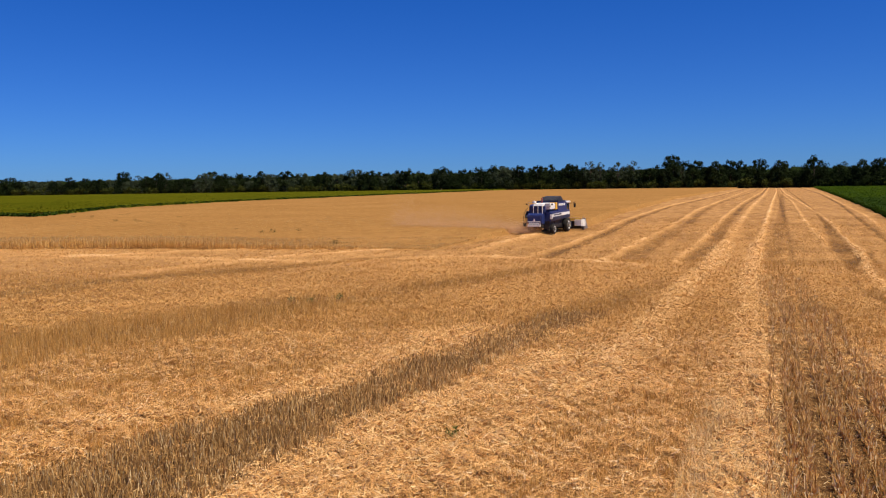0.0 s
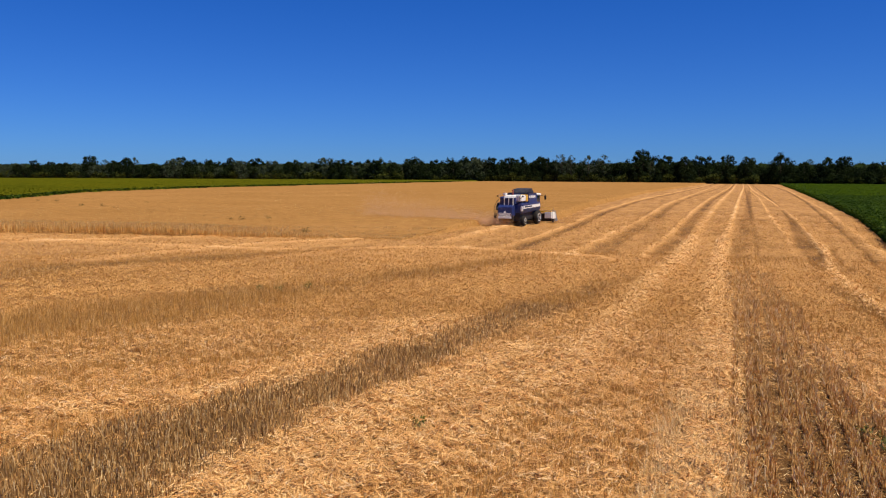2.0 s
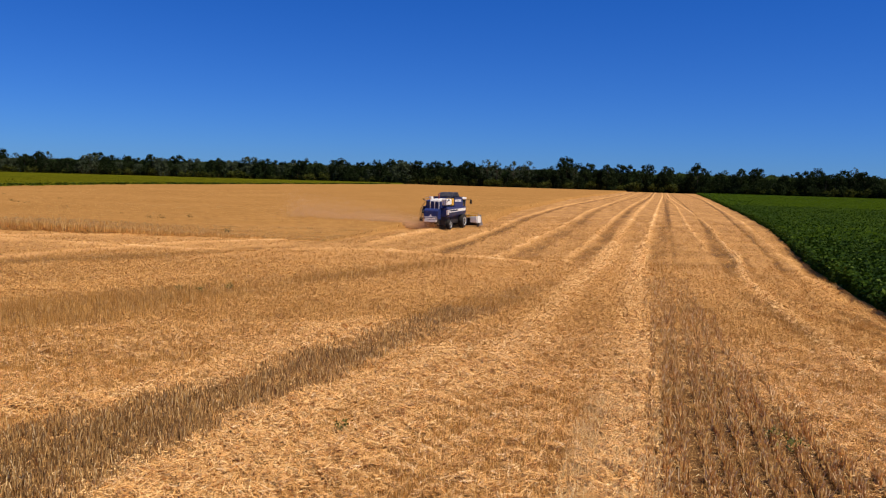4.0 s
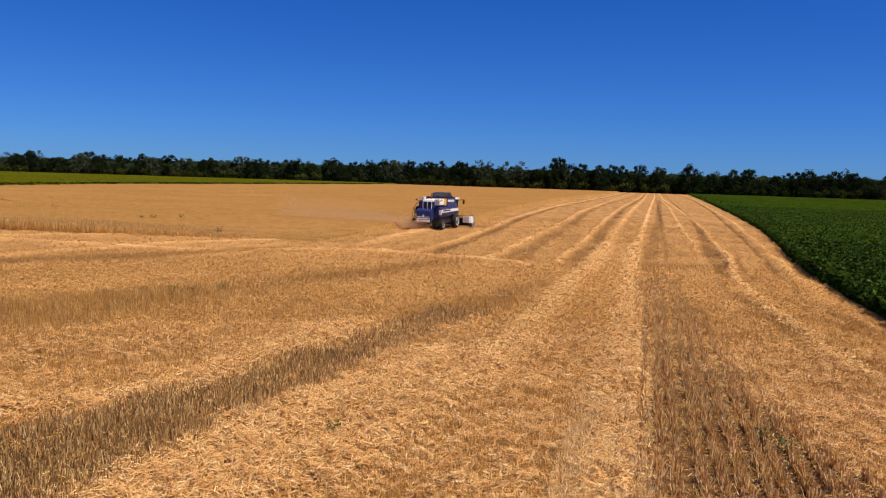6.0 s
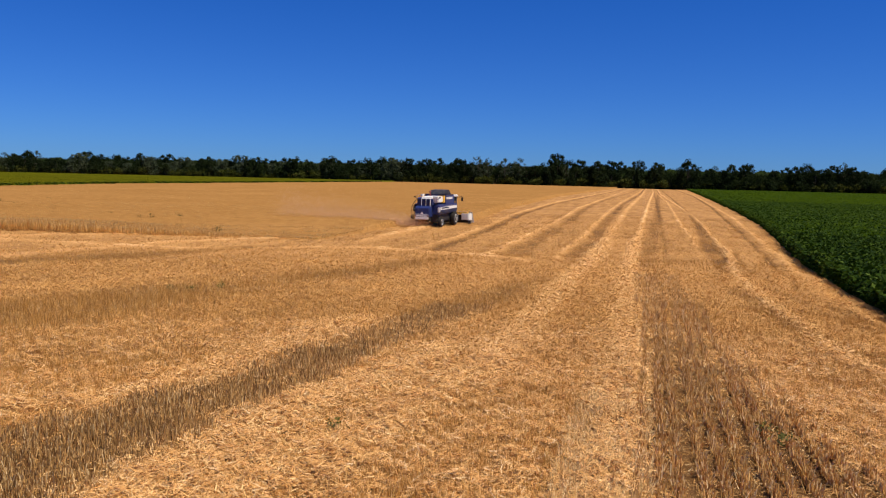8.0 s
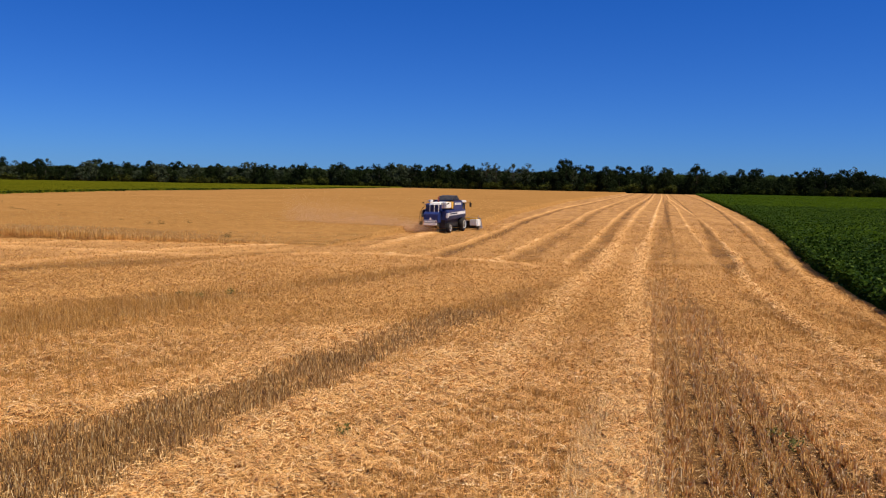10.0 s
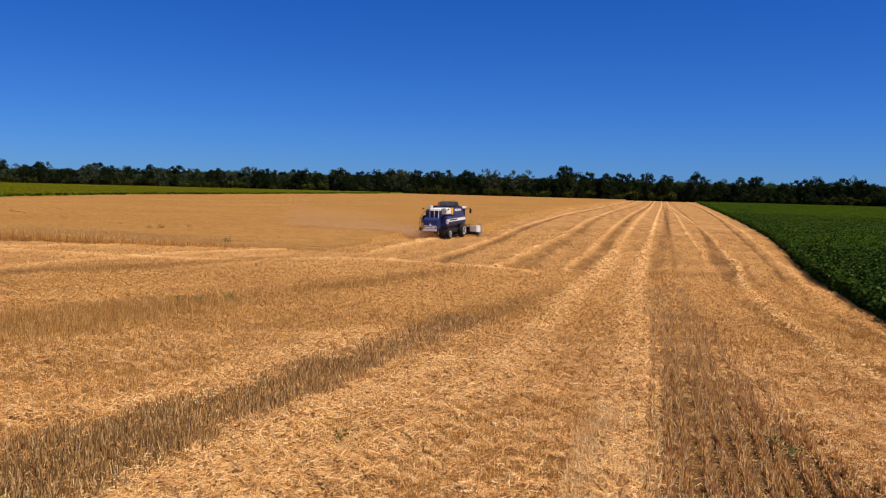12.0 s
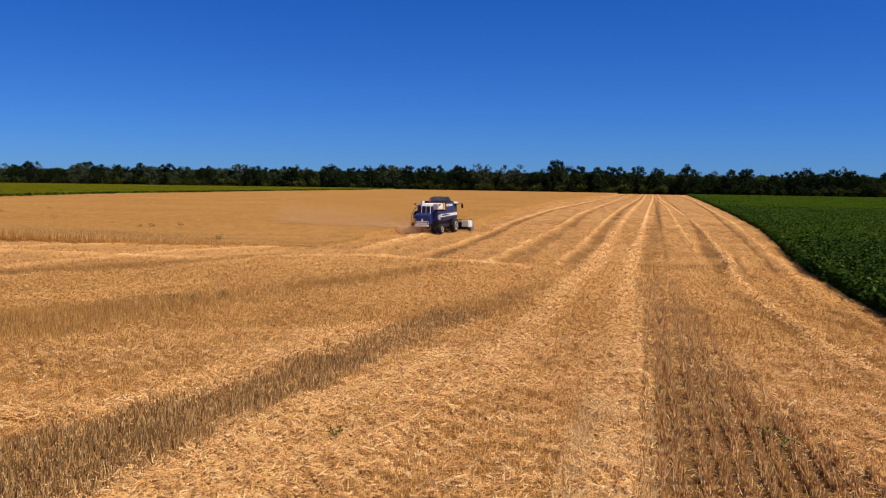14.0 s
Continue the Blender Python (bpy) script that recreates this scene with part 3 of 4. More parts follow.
lines = [straw_line(LIGHT_NEAR[4], 15000, 11, 75), straw_line(LIGHT_NEAR[5], 17000, 11, 75), straw_line(LIGHT_NEAR[0], 4500, 26, 75), straw_line(LIGHT_NEAR[7], 8000, 11, 25), straw_line(LIGHT_NEAR[6], 5000, 14, 29)]
tagged(link("bleached_straw", soup("bleached_straw", np.concatenate(lines), 3), M_BLEACHED), "pale straw lying in long lines on the stubble", "straw", kind="stuff")

# ---- standing crops ----
def canopy(name, inside, gx, gy, height, rough, mat, label, category):
    """The top of a crop as a sheet with a skirt down to the ground where it ends."""
    X, Y = np.meshgrid(gx, gy)
    ins = inside(X, Y)
    z = np.where(ins, height * (wheat_tall(X, Y) if name == "wheat_field" else 1) + rough * soft_noise(X, Y, 1.7, 31) + rough * 0.7 * rng.uniform(-1, 1, X.shape), -0.06)
    me, co = grid_mesh(name, gx, gy, z)
    bm = bmesh.new()
    bm.from_mesh(me)
    dead = [f for f in bm.faces if all(v.co.z < 0 for v in f.verts)]
    bmesh.ops.delete(bm, geom=dead, context="FACES")
    bm.to_mesh(me)
    bm.free()
    return tagged(link(name, me, mat), label, category, kind="stuff")


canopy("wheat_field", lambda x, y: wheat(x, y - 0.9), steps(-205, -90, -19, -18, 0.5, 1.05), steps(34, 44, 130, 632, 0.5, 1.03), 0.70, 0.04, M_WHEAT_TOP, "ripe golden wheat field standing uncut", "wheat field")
canopy("green_crop_field", lambda x, y: right_crop(x - 0.25, y), steps(9, 9.2, 40, 330, 0.4, 1.06), steps(5, 6, 110, 640, 0.45, 1.04), 0.82, 0.10, M_LEAF_TOP, "dark green leafy crop field beside the stubble", "crop field")
canopy("flowering_field", lambda x, y: green_crop(x, y) & (y < 640 + 0.55 * np.minimum(x + 200, 0)), steps(-900, -260, -126, -125, 1.2, 1.04), steps(80, 120, 300, 640, 1.2, 1.03), 1.35, 0.10, M_SUNF_TOP, "yellow-green flowering crop field before the woods", "crop field")

# stalks and ears of the wheat
wx, wy, wh, ww = [], [], [], []
for n, near, far, w, tall in ((140000, 52, 80, 0.03, 0.84), (60000, 80, 125, 0.055, 0.72), (36000, 125, 240, 0.10, 0.71)):
    x, y = spread(n, near, far, 8, 60)
    k = wheat(x, y)
    wx.append(x[k]), wy.append(y[k]), wh.append(np.full(k.sum(), tall)), ww.append(np.full(k.sum(), w))
x = rng.uniform(-95, -24, 52000)
y = 56.5 + rng.uniform(0, 9, 52000) + 0.26 * np.minimum(x + 46, 0)
k = wheat(x, y)
wx.append(x[k]), wy.append(y[k]), wh.append(np.full(k.sum(), 0.93)), ww.append(np.full(k.sum(), 0.025))
wx, wy, wh, ww = (np.concatenate(v) for v in (wx, wy, wh, ww))
wh = wh * wheat_tall(wx, wy) * rng.uniform(0.78, 1.12, len(wx)) + 0.03 * soft_noise(wx, wy, 0.8, 41)
tagged(link("wheat_stalks", soup("wheat_stalks", blades(wx, wy, np.zeros(len(wx)), wh, ww * 1.25, 0.14, 4, True), 4), M_WHEAT), "ripe wheat stalks and ears at the uncut edge", "wheat", kind="stuff")

# leaves of the dark green crop
lx, ly, lz, ls = [], [], [], []
for n, y0, y1, size in ((100000, 28, 80, 0.25), (80000, 75, 230, 0.25), (50000, 110, 600, 0.34)):
    y = rng.uniform(y0, y1, n)
    x = line(y, EDGE_Y, EDGE_X) + rng.uniform(0, 1, n) ** 1.3 * (8 + 0.30 * y)
    # plants stand in rows, in clumps along each row
    x = np.round(x / 0.7) * 0.7 + rng.normal(0, 0.22, n)
    y = np.where(y < 110, np.round(y / 0.55) * 0.55 + rng.normal(0, 0.24, n), y)
    inner = x - line(y, EDGE_Y, EDGE_X)
    x, y, inner = x[inner > -0.15], y[inner > -0.15], inner[inner > -0.15]
    plant = np.sin(np.round(x / 0.7) * 12.9 + np.round(y / 0.55) * 78.2)
    tall = 1.02 + 0.13 * soft_noise(x, y, 2.2, 51) + 0.16 * plant * np.clip((120 - y) / 60, 0, 1)
    low = np.where(inner < 0.9, rng.uniform(0.06, 1, len(x)) ** 0.7, rng.uniform(0.66, 1.04, len(x)))
    lx.append(x), ly.append(y), lz.append(tall * low), ls.append(np.full(len(x), size) * rng.uniform(0.6, 1.35, len(x)))
lx, ly, lz, ls = (np.concatenate(v) for v in (lx, ly, lz, ls))
tagged(link("crop_leaves", soup("crop_leaves", leaves(lx, ly, lz, ls, np.interp(ly, [40, 110, 200], [0.75, 0.45, 0.3])), 4), M_LEAF), "dark green broad leaves of the crop rows", "leaves", kind="stuff")

# leaves and flower heads of the far flowering field
y = rng.uniform(95, 560, 40000)
x = line(y, GREEN_Y, GREEN_X) - np.abs(rng.normal(0, 1, len(y))) * (3 + 0.35 * (y - 90))
k = green_crop(x, y)
x, y = x[k], y[k]
tagged(link("flowering_leaves", soup("flowering_leaves", leaves(x, y, 1.4 + rng.uniform(-0.35, 0.15, len(x)), rng.uniform(0.2, 0.45, len(x)), 0.35), 4), M_SUNF), "yellow-green leaves and flowers of the far crop", "leaves", kind="stuff")

# lower leaves in a darker material, standing in for shade on the crop's side
y = rng.uniform(108, 580, 22000)
x = line(y, GREEN_Y, GREEN_X) - rng.uniform(-0.5, 0.6, 22000)
x2 = rng.uniform(-250, -120, 12000)
x, y = np.concatenate([x, x2]), np.concatenate([y, 108 - 0.28 * (x2 + 120) + rng.uniform(-0.7, 0.6, 12000)])
tagged(link("shaded_edge_leaves", soup("shaded_edge_leaves", leaves(x, y, rng.uniform(0.1, 1.3, len(x)), rng.uniform(0.3, 0.55, len(x)), 0.9), 4), M_LEAF), "lower leaves along the flowering crop's edge, dark for its shaded side", "leaves", kind="stuff")

# ---- woods ----
def trunk_mesh(bm, base, tip, r0, r1, sides=6):
    a, b = Vector(base), Vector(tip)
    q = (b - a).to_track_quat("Z", "Y").to_matrix()
    rings = []
    for f in (0.0, 0.35, 0.7, 1.0):
        c = a.lerp(b, f) + Vector((random.uniform(-1, 1), random.uniform(-1, 1), 0)) * 0.12 * (f > 0) * (f < 1)
        r = r0 + (r1 - r0) * f
        rings.append([bm.verts.new(c + q @ Vector((math.cos(k * 6.2832 / sides) * r, math.sin(k * 6.2832 / sides) * r, 0))) for k in range(sides)])
    for u, v in zip(rings, rings[1:]):
        for k in range(sides):
            bm.faces.new((u[k], u[(k + 1) % sides], v[(k + 1) % sides], v[k]))
    bm.faces.new(rings[-1])


def tree(height, spread_r, mat, count, seed, low=0.18, sparse=False):
    """A woodland tree: trunk with limbs, and a crown of leaf clumps."""
    random.seed(seed)
    r = np.random.RandomState(seed)
    top = new("tree")
    bm = bmesh.new()
    trunk_mesh(bm, (0, 0, -0.1), (random.uniform(-0.4, 0.4), random.uniform(-0.4, 0.4), height * 0.86), 0.26, 0.06)
    lobes = []
    for i in range(24 if not sparse else 17):
        f = low + (0.98 - low) * (i + random.random()) / (24 if not sparse else 17)
        wide = spread_r * (0.45 + 1.1 * math.sin(math.pi * min(1, (f - low) / (1 - low) * 0.8 + 0.12)) ** 0.8) * 0.72
        a = i * 2.4 + random.uniform(-0.5, 0.5)
        c = (math.cos(a) * wide * random.uniform(0.45, 1), math.sin(a) * wide * random.uniform(0.45, 1), height * f * 0.93)
        lobes.append((c, random.uniform(0.32, 0.55) * spread_r * (0.75 if sparse else 1.0) * (1.15 - 0.45 * f)))
        trunk_mesh(bm, (0, 0, max(0.6, c[2] - spread_r * 0.6)), c, 0.09, 0.03, 3)
    lobes.append(((0, 0, height * 0.93), spread_r * 0.33))
    part("trunk", bm, M_BARK, top, "dark brown bark")
    pts, ways, sz = [], [], []
    for c, q in lobes:
        k = int(count * (q / spread_r) ** 1.6 * 0.20)
        v = r.normal(0, 1, (k, 3))
        v /= np.linalg.norm(v, axis=1)[:, None]
        ways.append(v * np.array([1, 1, 1.1]) + np.array([0, 0, 0.25]))
        v = v * (q * r.uniform(0.35, 1.12, k) ** 0.6)[:, None] * np.array([1, 1, 0.8])
        pts.append(v + np.array(c))
        sz.append(r.uniform(0.6, 1.3, k) * (0.8 if sparse else 1.3))
    pts, ways, sz = np.concatenate(pts), np.concatenate(ways), np.concatenate(sz)
    link("crown", soup("crown", outward_leaves(pts, ways, sz, r), 4), mat, top)
    return top


def shrub(height, mat, seed):
    r = np.random.RandomState(seed)
    random.seed(seed)
    top = new("shrub")
    bm = bmesh.new()
    for i in range(6):
        a = i * 1.05
        trunk_mesh(bm, (0, 0, -0.05), (math.cos(a) * height * 0.35, math.sin(a) * height * 0.35, height * 0.7), 0.06, 0.02, 4)
    part("stem", bm, M_BARK, top)
    pts = []
    for i in range(9):
        c = np.array([random.uniform(-0.5, 0.5) * height, random.uniform(-0.4, 0.4) * height, random.uniform(0.2, 0.75) * height])
        v = r.normal(0, 1, (58, 3))
        v /= np.linalg.norm(v, axis=1)[:, None]
        pts.append(c + v * (height * random.uniform(0.2, 0.33) * r.uniform(0.4, 1.1, 58) ** 0.6)[:, None])
    pts = np.concatenate(pts)
    pts[:, 2] = np.abs(pts[:, 2]) + 0.05
    link("foliage", soup("foliage", leaves(pts[:, 0], pts[:, 1], pts[:, 2], r.uniform(0.6, 1.2, len(pts)), 1.0), 4), mat, top)
    return top


WOOD = [(-900, 330), (-640, 440), (-430, 560), (-200, 622), (30, 640), (330, 672), (520, 690)]


TREE_LABELS = ["dark green broadleaf tree at the wood's edge", "mid-green leafy woodland tree with uneven crown", "greyish green tree with a loose crown"]
protos = []
for i, (h, s, m, c, lo, sp) in enumerate([(18, 6.4, 0, 1500, 0.08, False), (17, 7.4, 0, 1600, 0.06, False), (19, 5.6, 1, 1400, 0.1, False), (16, 7.0, 1, 1500, 0.06, False), (18, 5.0, 2, 1300, 0.3, True), (20, 5.8, 0, 1400, 0.12, False), (19, 4.4, 2, 1100, 0.35, True), (16, 7.2, 2, 1500, 0.06, False)]):
    p = tree(h, s, M_TREE[m], c, 100 + i, lo, sp)
    tagged(p, TREE_LABELS[m], "tree", "trees of the wood")
    protos.append(p)
shrubs = []
for i, h in enumerate((7.0, 8.5, 5.5)):
    p = tagged(shrub(h, M_SHRUB if i != 1 else M_TREE[1], 200 + i), "olive green shrub along the wood's edge", "shrub", "shrubs of the wood's edge")
    shrubs.append(p)

def along(pts, gap):
    """Even spots along a broken line."""
    out = []
    for (ax, ay), (bx, by) in zip(pts, pts[1:]):
        n = int(math.hypot(bx - ax, by - ay) / gap)
        out += [(ax + (bx - ax) * k / n, ay + (by - ay) * k / n) for k in range(n)]
    return out


random.seed(77)
used = [False] * len(protos)
used_s = [False] * len(shrubs)


def place(pool, flags, k, x, y, s, sz):
    turn = random.uniform(0, 360)
    if not flags[k]:
        ob, flags[k] = pool[k], True
        ob.matrix_basis = pose(x, y, 0, 0, 0, turn)
    else:
        ob = copy_thing(pool[k], pose(x, y, 0, 0, 0, turn))
    ob.scale = (s, s, sz)


for row, (gap, back_by, grow) in enumerate(((7.0, 3, 0.86), (7.5, 11, 1.0))):
    for x, y in along(WOOD, gap):
        if x < -700 or x > 330:
            continue
        # mostly grey-green kind on the left: distance haze put into the leaf colour
        k = random.choices(range(8), (5, 5, 4, 4, 1.3, 4, 1.1, 9 if x < -190 else 0.8))[0]
        tall = 0.84 + 0.22 * (1 - min(1, max(0, (-x - 230) / 330)))
        swell = float(soft_noise(np.array([x]), np.array([y]), 0.06, 63)[0])
        s = grow * random.uniform(0.78, 1.08) * (1 + 0.09 * swell)
        place(protos, used, k, x + random.uniform(-2, 2), y + back_by + random.uniform(-3, 3), s, s * tall * random.uniform(0.90, 1.08))
# taller trees that stand out of the wood's edge: kind, place, width, height
for k, x, y, wide, tall in ((1, 26, 637, 1.0, 1.28), (3, 4, 636, 0.85, 1.2), (2, 56, 641, 0.95, 1.02), (5, 101, 646, 0.9, 0.95), (0, -75, 630, 0.9, 0.86), (4, -98, 629, 1.25, 1.18), (6, -109, 628, 1.2, 1.1), (4, -129, 626, 1.3, 1.2), (6, -122, 627, 1.0, 1.1), (2, -39, 633, 1.0, 1.05), (1, -243, 609, 1.0, 1.1), (3, -299, 594, 0.95, 1.05), (7, -431, 558, 1.2, 1.05), (7, -378, 572, 1.0, 0.98)):
    place(protos, used, k, x, y, wide, tall)
for x, y in along(WOOD, 5.0):
    if x < -640 or x > 300:
        continue
    s = random.uniform(0.7, 1.35)
    place(shrubs, used_s, random.randrange(3), x + random.uniform(-2, 2), y - 2 + random.uniform(-2, 1.5), s * 1.2, s)


# the closed mass of the wood behind its edge
def wood_mass():
    spots = np.array(along(WOOD, 1.6))
    spots = spots[(spots[:, 0] > -760) & (spots[:, 0] < 400)]
    d = np.gradient(spots, axis=0)
    d /= np.linalg.norm(d, axis=1)[:, None]
    side = np.stack([-d[:, 1], d[:, 0]], 1)
    s_at = np.arange(len(spots)) * 1.6
    outline = [(6, 0.0), (6.3, 3.0), (6.8, 6.0), (7.6, 8.5), (9.5, 11.4), (12.5, 12.8), (18, 13.4), (26, 13.6), (34, 13.0), (38, 8), (39, 0)]
    co = []
    for k, (o, h) in enumerate(outline):
        wave = soft_noise(s_at, np.full(len(s_at), k * 2.5), 0.35, 81) + 0.8 * soft_noise(s_at, np.full(len(s_at), k * 2.5), 1.1, 82)
        tall = np.where(spots[:, 0] < -230, 1 - 0.22 * np.clip((-spots[:, 0] - 230) / 330, 0, 1), 1.0) * 1.02
        push = spots + side * (o + 1.1 * wave * (h > 0))[:, None]
        co.append(np.column_stack([push, (h * tall + 1.0 * wave * (h > 5)) if h else np.zeros(len(s_at))]))
    co = np.stack(co, 1)
    n, m = co.shape[:2]
    i = np.arange((n - 1) * (m - 1))
    a = (i // (m - 1)) * m + i % (m - 1)
    me = bpy.data.meshes.new("woodland")
    me.from_pydata(co.reshape(-1, 3).tolist(), [], np.stack([a, a + m, a + m + 1, a + 1], 1).tolist())
    tagged(link("woodland", me, M_WOOD), "dense dark green woodland closing the field", "woodland", kind="stuff")
    k = rng.randint(0, n - 1, 60000)
    j = rng.randint(1, 8, 60000)
    f = rng.uniform(0, 1, (60000, 1))
    pts = co[k, j] * (1 - f) + co[k + 1, j + 1] * f + rng.normal(0, 0.45, (60000, 3))
    tagged(link("woodland_leaves", soup("woodland_leaves", leaves(pts[:, 0], pts[:, 1], np.maximum(pts[:, 2], 0.3), rng.uniform(0.5, 1.1, 60000), 1.0), 4), M_TREE[1]), "dark green leaves of the dense wood", "leaves", kind="stuff")


wood_mass()


# ---- weeds ----
def weed(height, seed, mat, n=46):
    r = np.random.RandomState(seed)
    top = new("weed")
    bm = bmesh.new()
    for i in range(5):
        a = i * 1.26 + seed
        trunk_mesh(bm, (0, 0, -0.03), (math.cos(a) * height * 0.4, math.sin(a) * height * 0.4, height * r.uniform(0.7, 1.0)), 0.012, 0.005, 4)
    part("stems", bm, M_STEM, top)
    v = r.normal(0, 1, (n, 3)) * np.array([0.3, 0.3, 0.2]) * height
    link("foliage", soup("foliage", leaves(v[:, 0], v[:, 1], np.abs(v[:, 2] + height * 0.55), r.uniform(0.05, 0.11, n) * (0.5 + height), 0.8), 4), mat, top)
    return top


M_WEED_DARK = island_material("dark_weed_leaf", [(0.0, (0.025, 0.028, 0.008)), (1.0, (0.07, 0.062, 0.02))], 0.8, 0.1, 0.1)
weeds = [weed(0.35, 5, M_WEED), weed(1.05, 6, M_WEED_DARK, 90)]
for w in weeds:
    tagged(w, "green weed growing in the stubble" if w is weeds[0] else "dark green weed standing above the wheat", "weed")
spots = [(-21.0, 33.2, 0), (-19.8, 33.0, 0), (-19.2, 34.6, 0), (2.9, 18.1, 0), (2.6, 18.6, 0), (-6.2, 15.9, 0)]
spots += [(x, y, 1) for x, y in ((-70, 90), (-81, 92), (-83.5, 93), (-49.5, 73), (-48.8, 74), (-47.5, 77), (-35.5, 63.5), (-71, 87), (-55.7, 77), (-88, 107), (-110, 107), (-105, 106), (-95, 99), (-92, 97.5), (-109, 117), (-108, 117.5), (-88.7, 94), (-86, 95), (-84, 94.5), (-143, 195))]
for k, (x, y, tall) in enumerate(spots):
    w = weeds[tall] if k in (0, 6) else copy_thing(weeds[tall], pose(0, 0, 0))
    w.matrix_basis = pose(x, y, 0, 0, 0, k * 77 % 360)
    w.scale = (0.62 if tall else 1, 0.62 if tall else 1, 0.76 + 0.06 * (k % 6))
# ---- combine harvester ----
def box(bm, x0, x1, y0, y1, z0, z1, bevel=0.0):
    vs = [bm.verts.new((x, y, z)) for z in (z0, z1) for y in (y0, y1) for x in (x0, x1)]
    fs = [bm.faces.new([vs[i] for i in q]) for q in ((0, 2, 3, 1), (4, 5, 7, 6), (0, 1, 5, 4), (2, 6, 7, 3), (0, 4, 6, 2), (1, 3, 7, 5))]
    if bevel:
        edges = list({e for f in fs for e in f.edges})
        bmesh.ops.bevel(bm, geom=edges, offset=bevel, segments=2, affect="EDGES")
    return bm


def profile(bm, pts, x0, x1, bevel=0.0):
    """A side outline in y and z, pushed out across x."""
    a = [bm.verts.new((x0, y, z)) for y, z in pts]
    b = [bm.verts.new((x1, y, z)) for y, z in pts]
    fs = [bm.faces.new(a), bm.faces.new(b[::-1])]
    n = len(pts)
    fs += [bm.faces.new((a[(k + 1) % n], a[k], b[k], b[(k + 1) % n])) for k in range(n)]
    bmesh.ops.recalc_face_normals(bm, faces=fs)
    if bevel:
        bmesh.ops.bevel(bm, geom=list({e for f in fs for e in f.edges}), offset=bevel, segments=2, affect="EDGES")
    return bm


def rod(bm, a, b, r, sides=10):
    a, b = Vector(a), Vector(b)
    q = (b - a).to_track_quat("Z", "Y").to_matrix()
    ring = [[bm.verts.new(c + q @ Vector((math.cos(k * 6.2832 / sides) * r, math.sin(k * 6.2832 / sides) * r, 0))) for k in range(sides)] for c in (a, b)]
    for k in range(sides):
        bm.faces.new((ring[0][k], ring[0][(k + 1) % sides], ring[1][(k + 1) % sides], ring[1][k]))
    bm.faces.new(ring[0][::-1]), bm.faces.new(ring[1])
    return bm


def turned(bm, outline, sides=36):
    """A body turned about the x axis from an outline of (x, radius)."""
    rings = []
    for x, r in outline:
        rings.append([bm.verts.new((x, math.cos(k * 6.2832 / sides) * r, math.sin(k * 6.2832 / sides) * r)) for k in range(sides)])
    for u, v in zip(rings, rings[1:]):
        for k in range(sides):
            bm.faces.new((u[k], u[(k + 1) % sides], v[(k + 1) % sides], v[k]))
    bm.faces.new(rings[0][::-1]), bm.faces.new(rings[-1])
    bmesh.ops.recalc_face_normals(bm, faces=bm.faces[:])
    return bm


def wheel(owner, x, y, r, w, side):
    """Farm tyre with lugs, white rim and hub; side is +1 on the right."""
    bm = turned(bmesh.new(), [(-w / 2, r * 0.56), (-w / 2, r * 0.82), (-w * 0.40, r * 0.93), (-w * 0.2, r * 0.96), (w * 0.2, r * 0.96), (w * 0.40, r * 0.93), (w / 2, r * 0.82), (w / 2, r * 0.56)])
    for k in range(22):
        for half in (-1, 1):
            a = (k + (0.5 if half > 0 else 0)) * 6.2832 / 22
            m = Matrix.Rotation(a, 4, "X")
            lug = [m @ Vector(v) for v in ((0, -0.03, r * 0.95), (0, 0.03, r * 0.95), (half * w * 0.46, 0.13, r * 0.88), (half * w * 0.46, 0.07, r * 0.88), (0, -0.02, r), (0, 0.02, r), (half * w * 0.47, 0.12, r * 0.93), (half * w * 0.47, 0.08, r * 0.93))]
            vs = [bm.verts.new(v) for v in lug]
            for q in ((4, 5, 6, 7), (0, 4, 7, 3), (1, 2, 6, 5), (2, 3, 7, 6)):
                bm.faces.new([vs[i] for i in q])
    t = part("wheel", bm, M_TYRE, owner, "black tractor tyre on a white rim")
    t.location = (x, y, r)
    o = side
    bm = turned(bmesh.new(), [(o * w * 0.46, r * 0.15), (o * w * 0.43, r * 0.34), (o * w * 0.52, r * 0.50), (o * w * 0.55, r * 0.54), (o * w * 0.47, r * 0.56), (o * w * 0.2, r * 0.54)])
    part("rim", bm, M_WHITE, t, "dusty white steel rim")
    bm = turned(bmesh.new(), [(o * w * 0.45, r * 0.16), (o * w * 0.6, r * 0.16), (o * w * 0.64, r * 0.12)], 16)
    part("hub", bm, M_STEEL, t)
    return t


